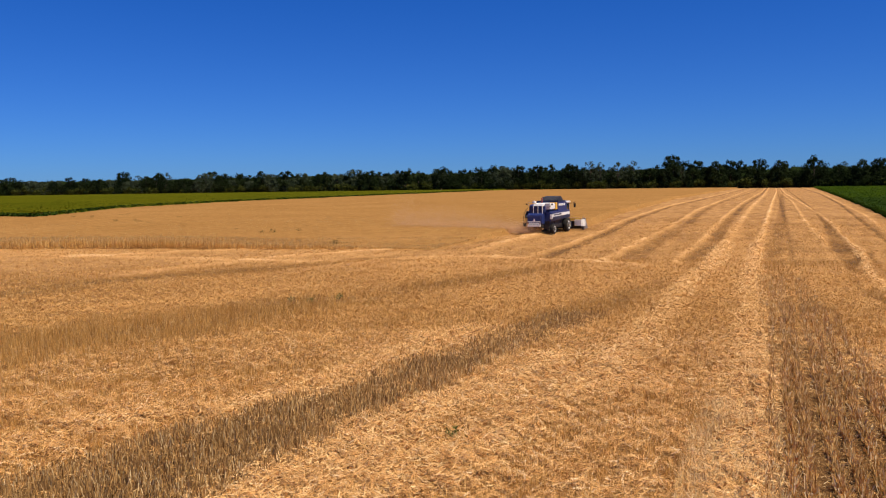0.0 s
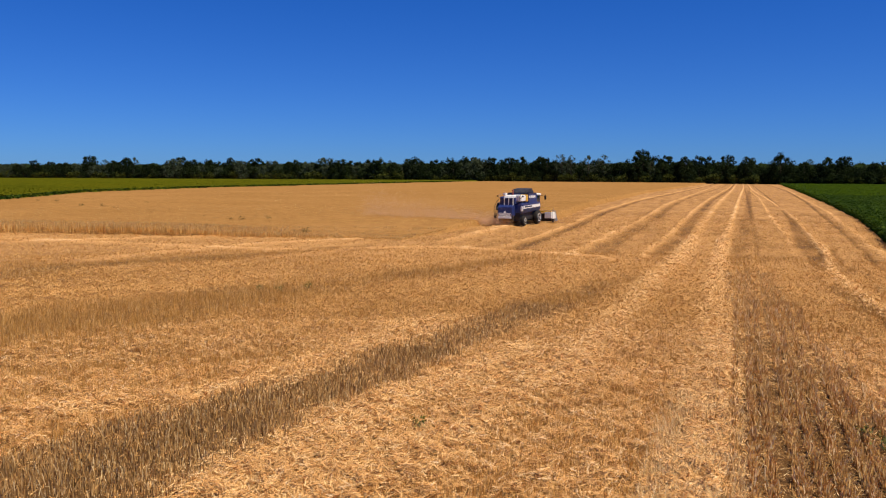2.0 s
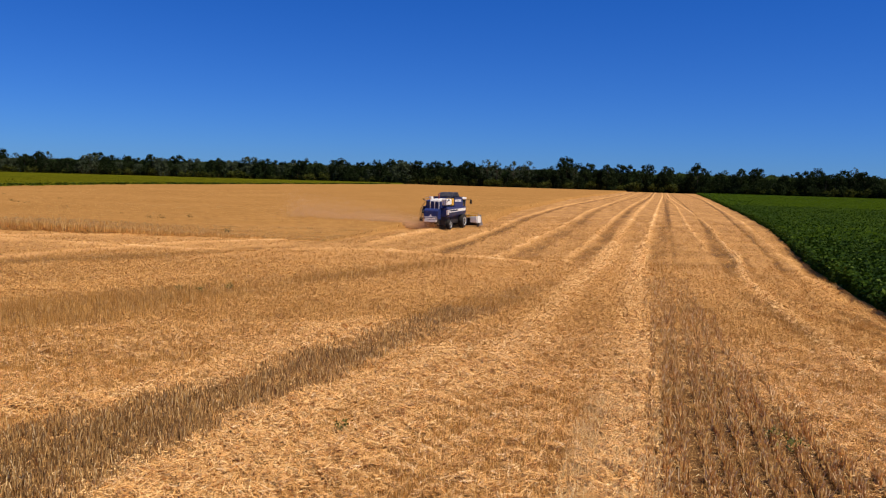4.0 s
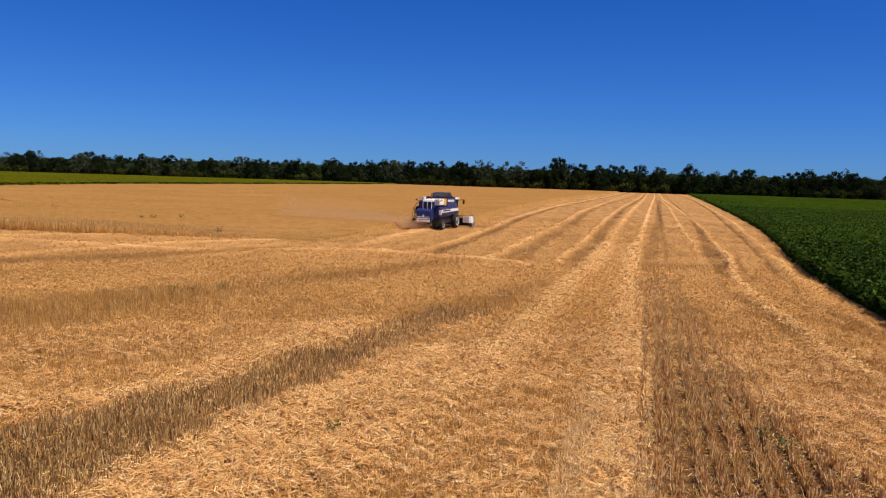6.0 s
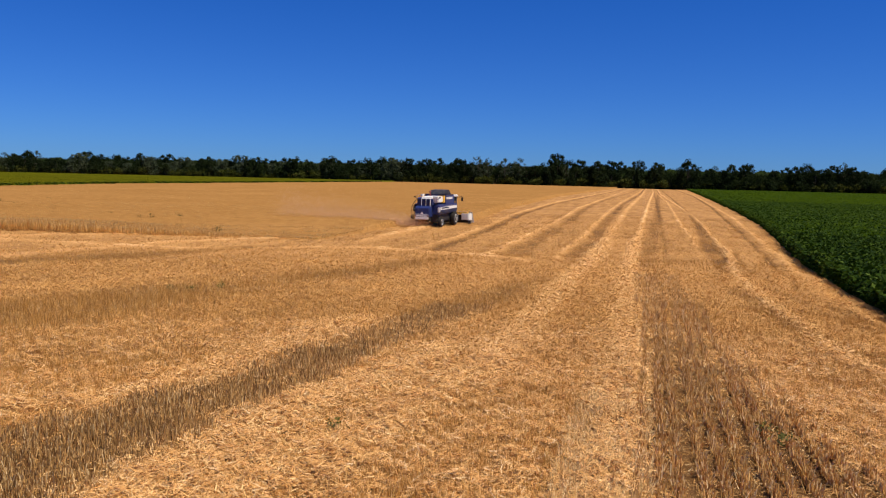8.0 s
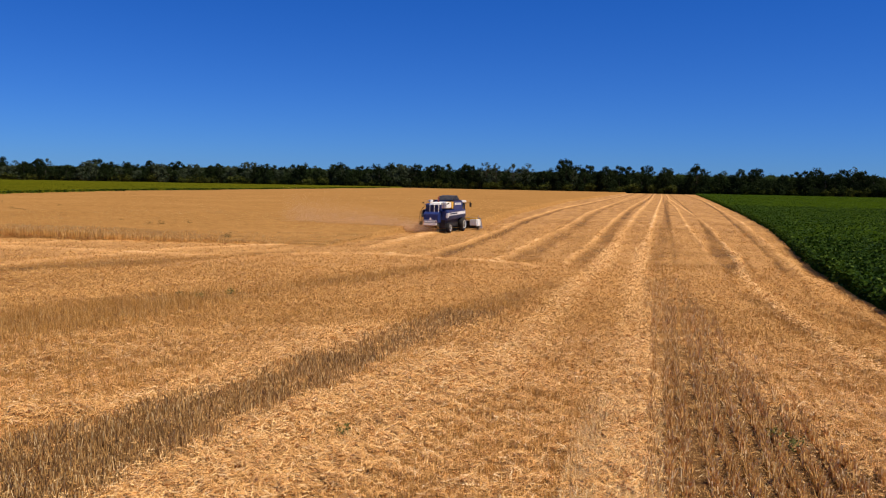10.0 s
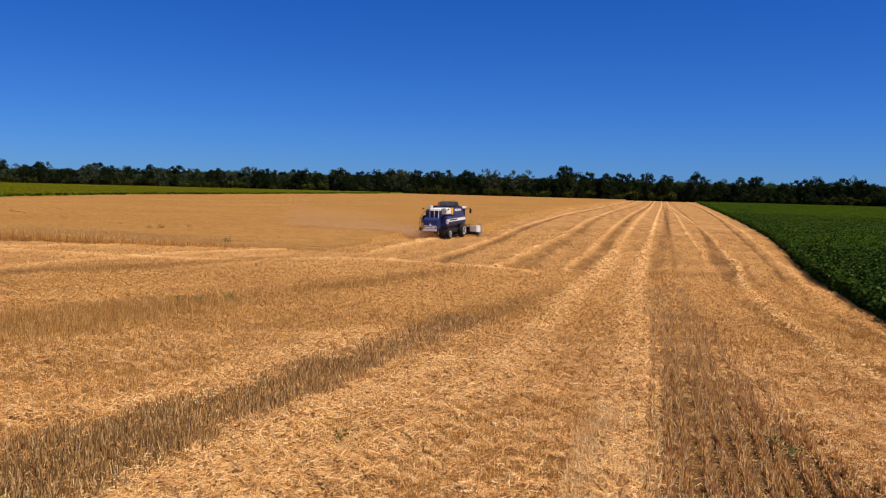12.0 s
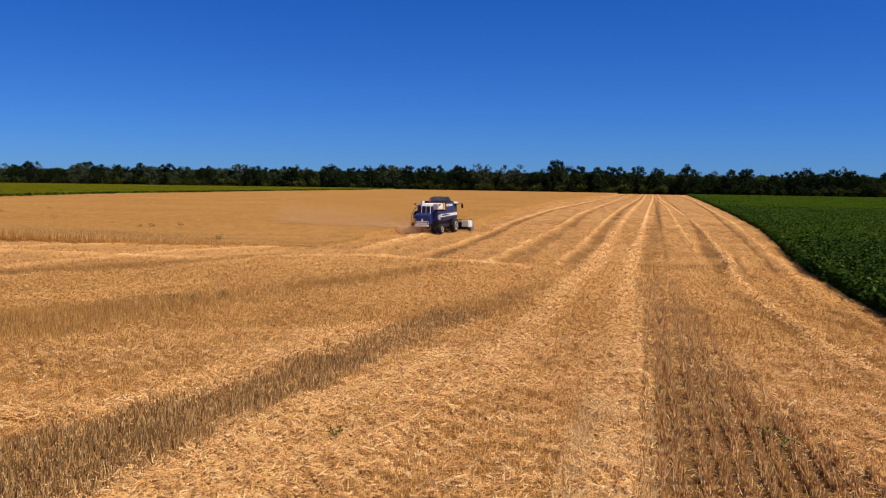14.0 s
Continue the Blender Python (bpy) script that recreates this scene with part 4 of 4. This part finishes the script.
def harvester():
    top = new("combine_harvester")
    # threshing body, with the narrower straw hood behind it
    body = part("body", profile(bmesh.new(), [(-4.75, 1.35), (-4.75, 2.3), (-4.5, 2.45), (1.0, 2.45), (1.25, 2.1), (1.25, 1.5), (-0.3, 1.45)], -1.2, 1.2, 0.04), M_BLUE, top, "blue painted sheet steel body")
    # both lower panels are black instead of blue, to paint in the underbody shade
    part("rear_skirt", profile(bmesh.new(), [(-4.75, 0.5), (-4.75, 1.36), (-3.3, 1.36), (-3.5, 0.62)], -0.98, 1.0, 0.03), M_BLACK, body, "lower rear panel, blackened for the shade there")
    part("lower_panel", profile(bmesh.new(), [(-3.3, 0.75), (-3.3, 1.46), (-0.4, 1.46), (-0.9, 0.7)], -1.02, 1.05, 0.03), M_BLACK, body, "lower side panel, blackened for shade under the shield")
    hood = part("straw_hood", profile(bmesh.new(), [(-5.55, 1.08), (-5.75, 1.25), (-5.75, 2.0), (-5.35, 2.28), (-4.74, 2.4), (-4.74, 1.1)], -1.14, 0.48, 0.05), M_BLUE, top, "blue straw hood over the rear")
    part("rear_panel", box(bmesh.new(), -1.06, 0.40, -5.80, -5.752, 1.26, 1.96, 0.015), M_BLUE, hood)
    part("rear_strip", box(bmesh.new(), -1.04, 0.38, -5.83, -5.803, 1.34, 1.41, 0.01), M_WHITE, hood, "thin dusty white strip")
    part("bumper", box(bmesh.new(), -1.02, 0.42, -5.95, -5.76, 0.84, 1.08, 0.03), M_WHITE, hood, "dusty white rear bumper beam")
    bm = bmesh.new()
    vs = [bm.verts.new(v) for v in ((-0.47, -5.83, 1.40), (-0.17, -5.83, 1.40), (-0.32, -5.83, 1.68), (-0.47, -5.805, 1.40), (-0.17, -5.805, 1.40), (-0.32, -5.805, 1.68))]
    for q in ((0, 1, 2), (3, 5, 4), (0, 3, 4, 1), (1, 4, 5, 2), (2, 5, 3, 0)):
        bm.faces.new([vs[i] for i in q])
    part("warning_triangle", bm, M_WHITE, hood, "small white slow-vehicle triangle")
    part("rear_bar", box(bmesh.new(), -1.08, 0.42, -5.86, -5.803, 1.14, 1.27, 0.01), M_WHITE, hood, "dusty white reflector bar")
    for x in (-1.0, 0.34):
        part("tail_lamp", box(bmesh.new(), x - 0.06, x + 0.06, -5.90, -5.865, 1.15, 1.26, 0.01), M_RED, hood, "small red tail lamp")
    # straw outlet under the hood
    part("straw_outlet", profile(bmesh.new(), [(-5.45, 1.08), (-5.15, 0.6), (-4.76, 0.55), (-4.76, 1.1)], -0.95, 0.35, 0.02), M_BLACK, top, "dark straw chopper outlet")
    part("chassis", profile(bmesh.new(), [(-4.75, 1.42), (-4.4, 0.75), (-3.0, 0.6), (0.6, 0.62), (1.2, 1.1), (1.2, 1.52), (-0.3, 1.52)], -1.0, 1.02, 0.03), M_BLACK, top, "black oily chassis and sieve box")
    part("rear_axle", rod(bmesh.new(), (-1.25, -4.2, 0.58), (1.25, -4.2, 0.58), 0.12), M_BLACK, top)
    part("front_axle", rod(bmesh.new(), (-1.2, 0, 0.8), (1.2, 0, 0.8), 0.2), M_BLACK, top)
    # engine bay with three upright grilles
    part("engine_housing", box(bmesh.new(), -1.1, 0.62, -5.25, -2.6, 2.3, 3.0, 0.06), M_BLUE, top)
    for x0 in (-1.04, -0.54, -0.04):
        g = part("grille", box(bmesh.new(), x0, x0 + 0.46, -5.36, -5.24, 2.22, 2.98, 0.04), M_DARKBLUE, top, "dark blue ventilation grille")
        for k in range(6):
            z = 2.31 + k * 0.108
            part("slat", box(bmesh.new(), x0 + 0.05, x0 + 0.41, -5.385, -5.355, z, z + 0.045), M_BLUE, g)
    for x in (-0.56, -0.06, 0.42):
        part("grille_post", box(bmesh.new(), x - 0.025, x + 0.025, -5.40, -5.30, 2.15, 3.02, 0.01), M_WHITE, top)
    part("engine_cover", profile(bmesh.new(), [(-5.3, 2.98), (-5.2, 3.2), (-3.9, 3.28), (-2.6, 3.28), (-2.6, 2.98)], -0.62, 0.55, 0.04), M_WHITE, top, "white engine cover")
    part("engine_cover", profile(bmesh.new(), [(-5.28, 2.98), (-5.15, 3.1), (-3.9, 3.18), (-2.6, 3.18), (-2.6, 2.98)], -1.08, -0.63, 0.03), M_BLUE, top, "blue engine cover beside the white one")
    for k in range(3):
        part("cover_latch", box(bmesh.new(), 0.56 + 0.2 * k, 0.62 + 0.2 * k, -4.93, -4.9, 2.7, 3.2, 0.01), M_STEEL, top)
    part("air_filter", rod(bmesh.new(), (-0.72, -4.7, 3.26), (-0.72, -4.7, 3.5), 0.2, 18), M_WHITE, top, "white air filter drum")
    part("exhaust", rod(bmesh.new(), (-0.1, -4.0, 3.2), (-0.1, -4.0, 3.7), 0.07, 12), M_RED, top, "rusty red exhaust stack")
    part("exhaust_cap", rod(bmesh.new(), (-0.1, -4.0, 3.7), (-0.1, -4.0, 3.82), 0.11, 12), M_RED, top)
    # fuel tank and its yellow end
    part("fuel_tank", box(bmesh.new(), 0.5, 1.16, -4.9, -3.35, 2.62, 3.28, 0.07), M_WHITE, top, "white painted side tank")
    part("tank_panel", box(bmesh.new(), 0.46, 1.19, -3.35, -2.75, 2.56, 3.32, 0.04), M_YELLOW, top, "yellow service panel")
    # grain tank and its folding cover
    tank = part("grain_tank", profile(bmesh.new(), [(-2.7, 2.3), (-2.7, 3.42), (0.05, 3.42), (0.3, 3.2), (0.3, 2.3)], -1.2, 1.22, 0.05), M_BLUE, top, "blue grain tank with white lettering bars")
    for k, (y0, y1) in enumerate(((-2.45, -2.1), (-2.0, -1.7), (-1.6, -1.35), (-1.25, -0.85), (-0.75, -0.4))):
        part("lettering_bar", box(bmesh.new(), 1.222, 1.236, y0, y1, 2.95, 3.2), M_WHITE, tank, "white lettering bar")
    part("tank_rim", box(bmesh.new(), -1.22, 1.24, -2.72, 0.2, 3.42, 3.48, 0.015), M_DARKBLUE, tank)
    part("tank_cover", profile(bmesh.new(), [(-2.6, 3.48), (-2.2, 3.88), (-0.8, 3.98), (-0.1, 3.55), (-0.1, 3.48)], -0.75, 0.95, 0.05), M_CANVAS, tank, "dark folding cover over the grain tank")
    # right side shield with white stripe
    sh = part("side_shield", profile(bmesh.new(), [(-4.75, 1.55), (-4.85, 2.2), (-4.5, 2.42), (1.0, 2.42), (1.1, 1.7), (0.6, 1.55)], 1.2, 1.34, 0.03), M_BLUE, top)
    part("stripe", profile(bmesh.new(), [(-4.6, 1.84), (-4.58, 2.14), (0.9, 2.26), (0.95, 1.96)], 1.341, 1.353), M_WHITE, sh, "white stripe on the blue shield")
    # darker sheet over the blue shield: the shade below the stripe, as colour
    part("shield_shade_band", profile(bmesh.new(), [(-4.7, 1.56), (-4.72, 1.80), (1.0, 1.92), (1.05, 1.7), (0.58, 1.56)], 1.341, 1.352), M_DARKBLUE, sh, "lower band of the shield, darkened for shade")
    part("lettering_bar", profile(bmesh.new(), [(-4.3, 1.95), (-4.3, 2.10), (-1.9, 2.14), (-1.9, 1.99)], 1.354, 1.36), M_DARKBLUE, sh, "dark blue lettering bar")
    part("side_shield", profile(bmesh.new(), [(-4.75, 1.55), (-4.85, 2.2), (-4.5, 2.42), (1.0, 2.42), (1.1, 1.7), (0.6, 1.55)], -1.34, -1.2, 0.03), M_BLUE, top)
    part("corner_lamp_post", box(bmesh.new(), 1.14, 1.37, -5.0, -4.76, 1.6, 2.12, 0.03), M_WHITE, top)
    # cab
    cab = part("cab", profile(bmesh.new(), [(0.35, 1.75), (0.35, 3.15), (1.75, 3.15), (2.0, 2.9), (1.85, 1.75)], -0.85, 0.95, 0.05), M_GLASS, top, "dark glazed driver's cab")
    part("cab_roof", box(bmesh.new(), -0.98, 1.08, 0.3, 2.15, 3.15, 3.4, 0.07), M_WHITE, cab, "white cab roof")
    part("cab_floor", box(bmesh.new(), -0.95, 1.05, 0.3, 1.95, 1.55, 1.76, 0.04), M_BLUE, cab)
    for x in (-0.86, 0.96):
        for y in (0.38, 1.85):
            part("cab_pillar", box(bmesh.new(), x - 0.04, x + 0.04, y - 0.05, y + 0.05, 1.75, 3.16, 0.01), M_BLUE, cab)
    for sx in (-1, 1):
        bm = rod(bmesh.new(), (sx * 0.95, 1.7, 3.05), (sx * 1.62, 1.95, 3.2), 0.025, 8)
        rod(bm, (sx * 1.62, 1.95, 3.25), (sx * 1.62, 1.95, 2.6), 0.02, 8)
        arm = part("mirror_arm", bm, M_BLACK, top)
        part("mirror", box(bmesh.new(), sx * 1.62 - 0.12, sx * 1.62 + 0.12, 1.9, 1.97, 2.68, 3.12, 0.03), M_BLACK, arm, "black rear-view mirror")
        bm = rod(bmesh.new(), (sx * 1.05, -4.95, 2.9), (sx * 1.42, -5.1, 3.15), 0.02, 8)
        lamp = part("lamp_arm", bm, M_BLACK, top)
        part("work_lamp", box(bmesh.new(), sx * 1.42 - 0.08, sx * 1.42 + 0.08, -5.17, -5.05, 3.1, 3.25, 0.02), M_BLACK, lamp)
    # unloading auger folded along the body's left side
    part("unloading_auger", rod(bmesh.new(), (-1.38, 0.6, 2.7), (-1.38, -5.0, 2.3), 0.16, 18), M_BLUE, top, "blue unloading auger tube folded back")
    part("auger_spout", rod(bmesh.new(), (-1.38, -4.95, 2.34), (-1.38, -5.35, 1.75), 0.15, 14), M_BLACK, top, "black rubber auger spout")
    bm = bmesh.new()
    arc = [(-1.5, -5.6, 1.0 + 0.0), (-1.62, -5.6, 1.6), (-1.55, -5.55, 2.2), (-1.3, -5.5, 2.65), (-1.1, -5.4, 2.9)]
    for a, b in zip(arc, arc[1:]):
        rod(bm, a, b, 0.03, 8)
    part("guard_rail", bm, M_BLACK, top, "black curved guard rail")
    part("step_box", box(bmesh.new(), -1.6, -1.3, -5.75, -5.45, 0.85, 1.2, 0.03), M_BLACK, top)
    # ladder at the rear left corner
    bm = bmesh.new()
    for y in (-5.5, -5.1):
        rod(bm, (-1.45, y, 0.95), (-1.45, y, 2.3), 0.025, 8)
    lad = part("ladder", bm, M_BLACK, top, "black steel access ladder")
    for k in range(5):
        part("rung", rod(bmesh.new(), (-1.45, -5.5, 1.05 + k * 0.26), (-1.45, -5.1, 1.05 + k * 0.26), 0.02, 8), M_BLACK, lad)
    bm = rod(bmesh.new(), (-1.15, -5.3, 2.95), (-1.15, -5.3, 3.35), 0.018, 8)
    rod(bm, (-1.15, -5.3, 3.35), (-1.15, -2.8, 3.45), 0.018, 8), rod(bm, (-1.15, -2.8, 3.45), (-1.15, -2.8, 3.1), 0.018, 8)
    part("handrail", bm, M_STEEL, top)
    # wheels
    for sx in (-1, 1):
        wheel(top, sx * 1.32, 0.0, 0.80, 0.52, sx)
        wheel(top, sx * 1.22, -4.2, 0.56, 0.38, sx)
    # feeder house
    part("feeder_house", profile(bmesh.new(), [(1.1, 1.0), (1.1, 1.75), (3.9, 0.95), (3.9, 0.3)], -0.65, 0.65, 0.03), M_DARKBLUE, top)
    # header
    hl, hr = -2.6, 1.78      # the header reaches a little further out on the left
    hd = part("header", profile(bmesh.new(), [(3.9, 0.25), (3.9, 1.0), (4.0, 1.0), (4.15, 0.4), (5.2, 0.14), (5.2, 0.08), (4.2, 0.1)], hl, hr, 0.01), M_BLACK, top, "dark cutting header with reel")
    part("header_beam", box(bmesh.new(), hl, hr, 3.70, 3.90, 1.16, 1.32, 0.02), M_YELLOW, hd, "yellow top beam of the header")
    for sx in (-1, 1):
        x = hl if sx < 0 else hr
        part("end_panel", profile(bmesh.new(), [(3.75, 0.42), (3.75, 1.2), (4.7, 1.2), (5.0, 0.9), (5.0, 0.42)], min(x, x + sx * 0.16), max(x, x + sx * 0.16), 0.02), M_WHITE, hd, "white header end panel")
        part("crop_divider", profile(bmesh.new(), [(4.6, 0.1), (4.6, 0.45), (4.95, 1.35), (5.1, 1.3), (5.9, 0.2), (5.95, 0.08)], min(x + sx * 0.02, x + sx * 0.14), max(x + sx * 0.02, x + sx * 0.14), 0.02), M_STEEL, hd)
        part("skid_wheel", turned(bmesh.new(), [(x - 0.08, 0.1), (x - 0.08, 0.26), (x + 0.08, 0.26), (x + 0.08, 0.1)], 18), M_BLACK, hd).location = (0, 4.5, 0.27)
    reel = part("reel", rod(bmesh.new(), (hl + 0.05, 4.9, 1.15), (hr - 0.05, 4.9, 1.15), 0.05, 10), M_STEEL, hd)
    for k in range(6):
        a = k * 1.0472 + 0.3
        cy, cz = 4.9 + 0.5 * math.cos(a), 1.15 + 0.5 * math.sin(a)
        part("reel_bat", box(bmesh.new(), hl + 0.08, hr - 0.08, cy - 0.05, cy + 0.05, cz - 0.015, cz + 0.015), M_YELLOW if k in (1, 2) else M_STEEL, reel)
        for x in (hl + 0.12, -0.6, hr - 0.12):
            part("reel_spoke", rod(bmesh.new(), (x, 4.9, 1.15), (x, cy, cz), 0.02, 6), M_STEEL, reel)
    part("drive_cover", box(bmesh.new(), 1.06, 1.86, 3.56, 3.80, 0.48, 1.2, 0.03), M_WHITE, hd, "white drive cover on the header's back")
    part("auger", rod(bmesh.new(), (hl + 0.1, 4.45, 0.5), (hr - 0.1, 4.45, 0.5), 0.2, 16), M_STEEL, hd)
    return tagged(top, "blue and white combine harvester cutting the standing wheat", "combine harvester")


combine = harvester()
combine.matrix_basis = pose(-22.5, 90.0, 0.02, 0, 0, -5.0)


# ---- dust and chaff behind the machine ----
n = 80000
far_back = rng.uniform(0, 1, n) ** 1.3
x = -23.8 - 17 * far_back + rng.normal(0, 0.5, n)
y = 84.6 + 2.5 * far_back + rng.normal(0, 0.7, n) * (0.6 + 1.6 * far_back)
z = 0.15 + np.abs(rng.normal(0, 1, n)) * (0.45 + 1.2 * far_back)
M_DUST = island_material("dust", [(0.0, (0.66, 0.42, 0.25)), (1.0, (0.82, 0.58, 0.38))], 0.9, 0.05, 0.5)
tagged(link("dust_cloud", soup("dust_cloud", leaves(x, y, z, rng.uniform(0.02, 0.05, n), 1.2), 4), M_DUST), "thin tan dust and chaff drifting behind the harvester", "dust", kind="stuff")
n = 700
x, y = rng.normal(-23.45, 0.33, n), rng.normal(84.75, 0.3, n)
z = rng.uniform(0.03, 0.75, n)
tagged(link("falling_straw", soup("falling_straw", blades(x, y, z, rng.uniform(0.1, 0.3, n), np.full(n, 0.03), 0.6), 3), M_STRAW_FAR), "chopped straw dropping from the harvester's outlet", "straw", kind="stuff")
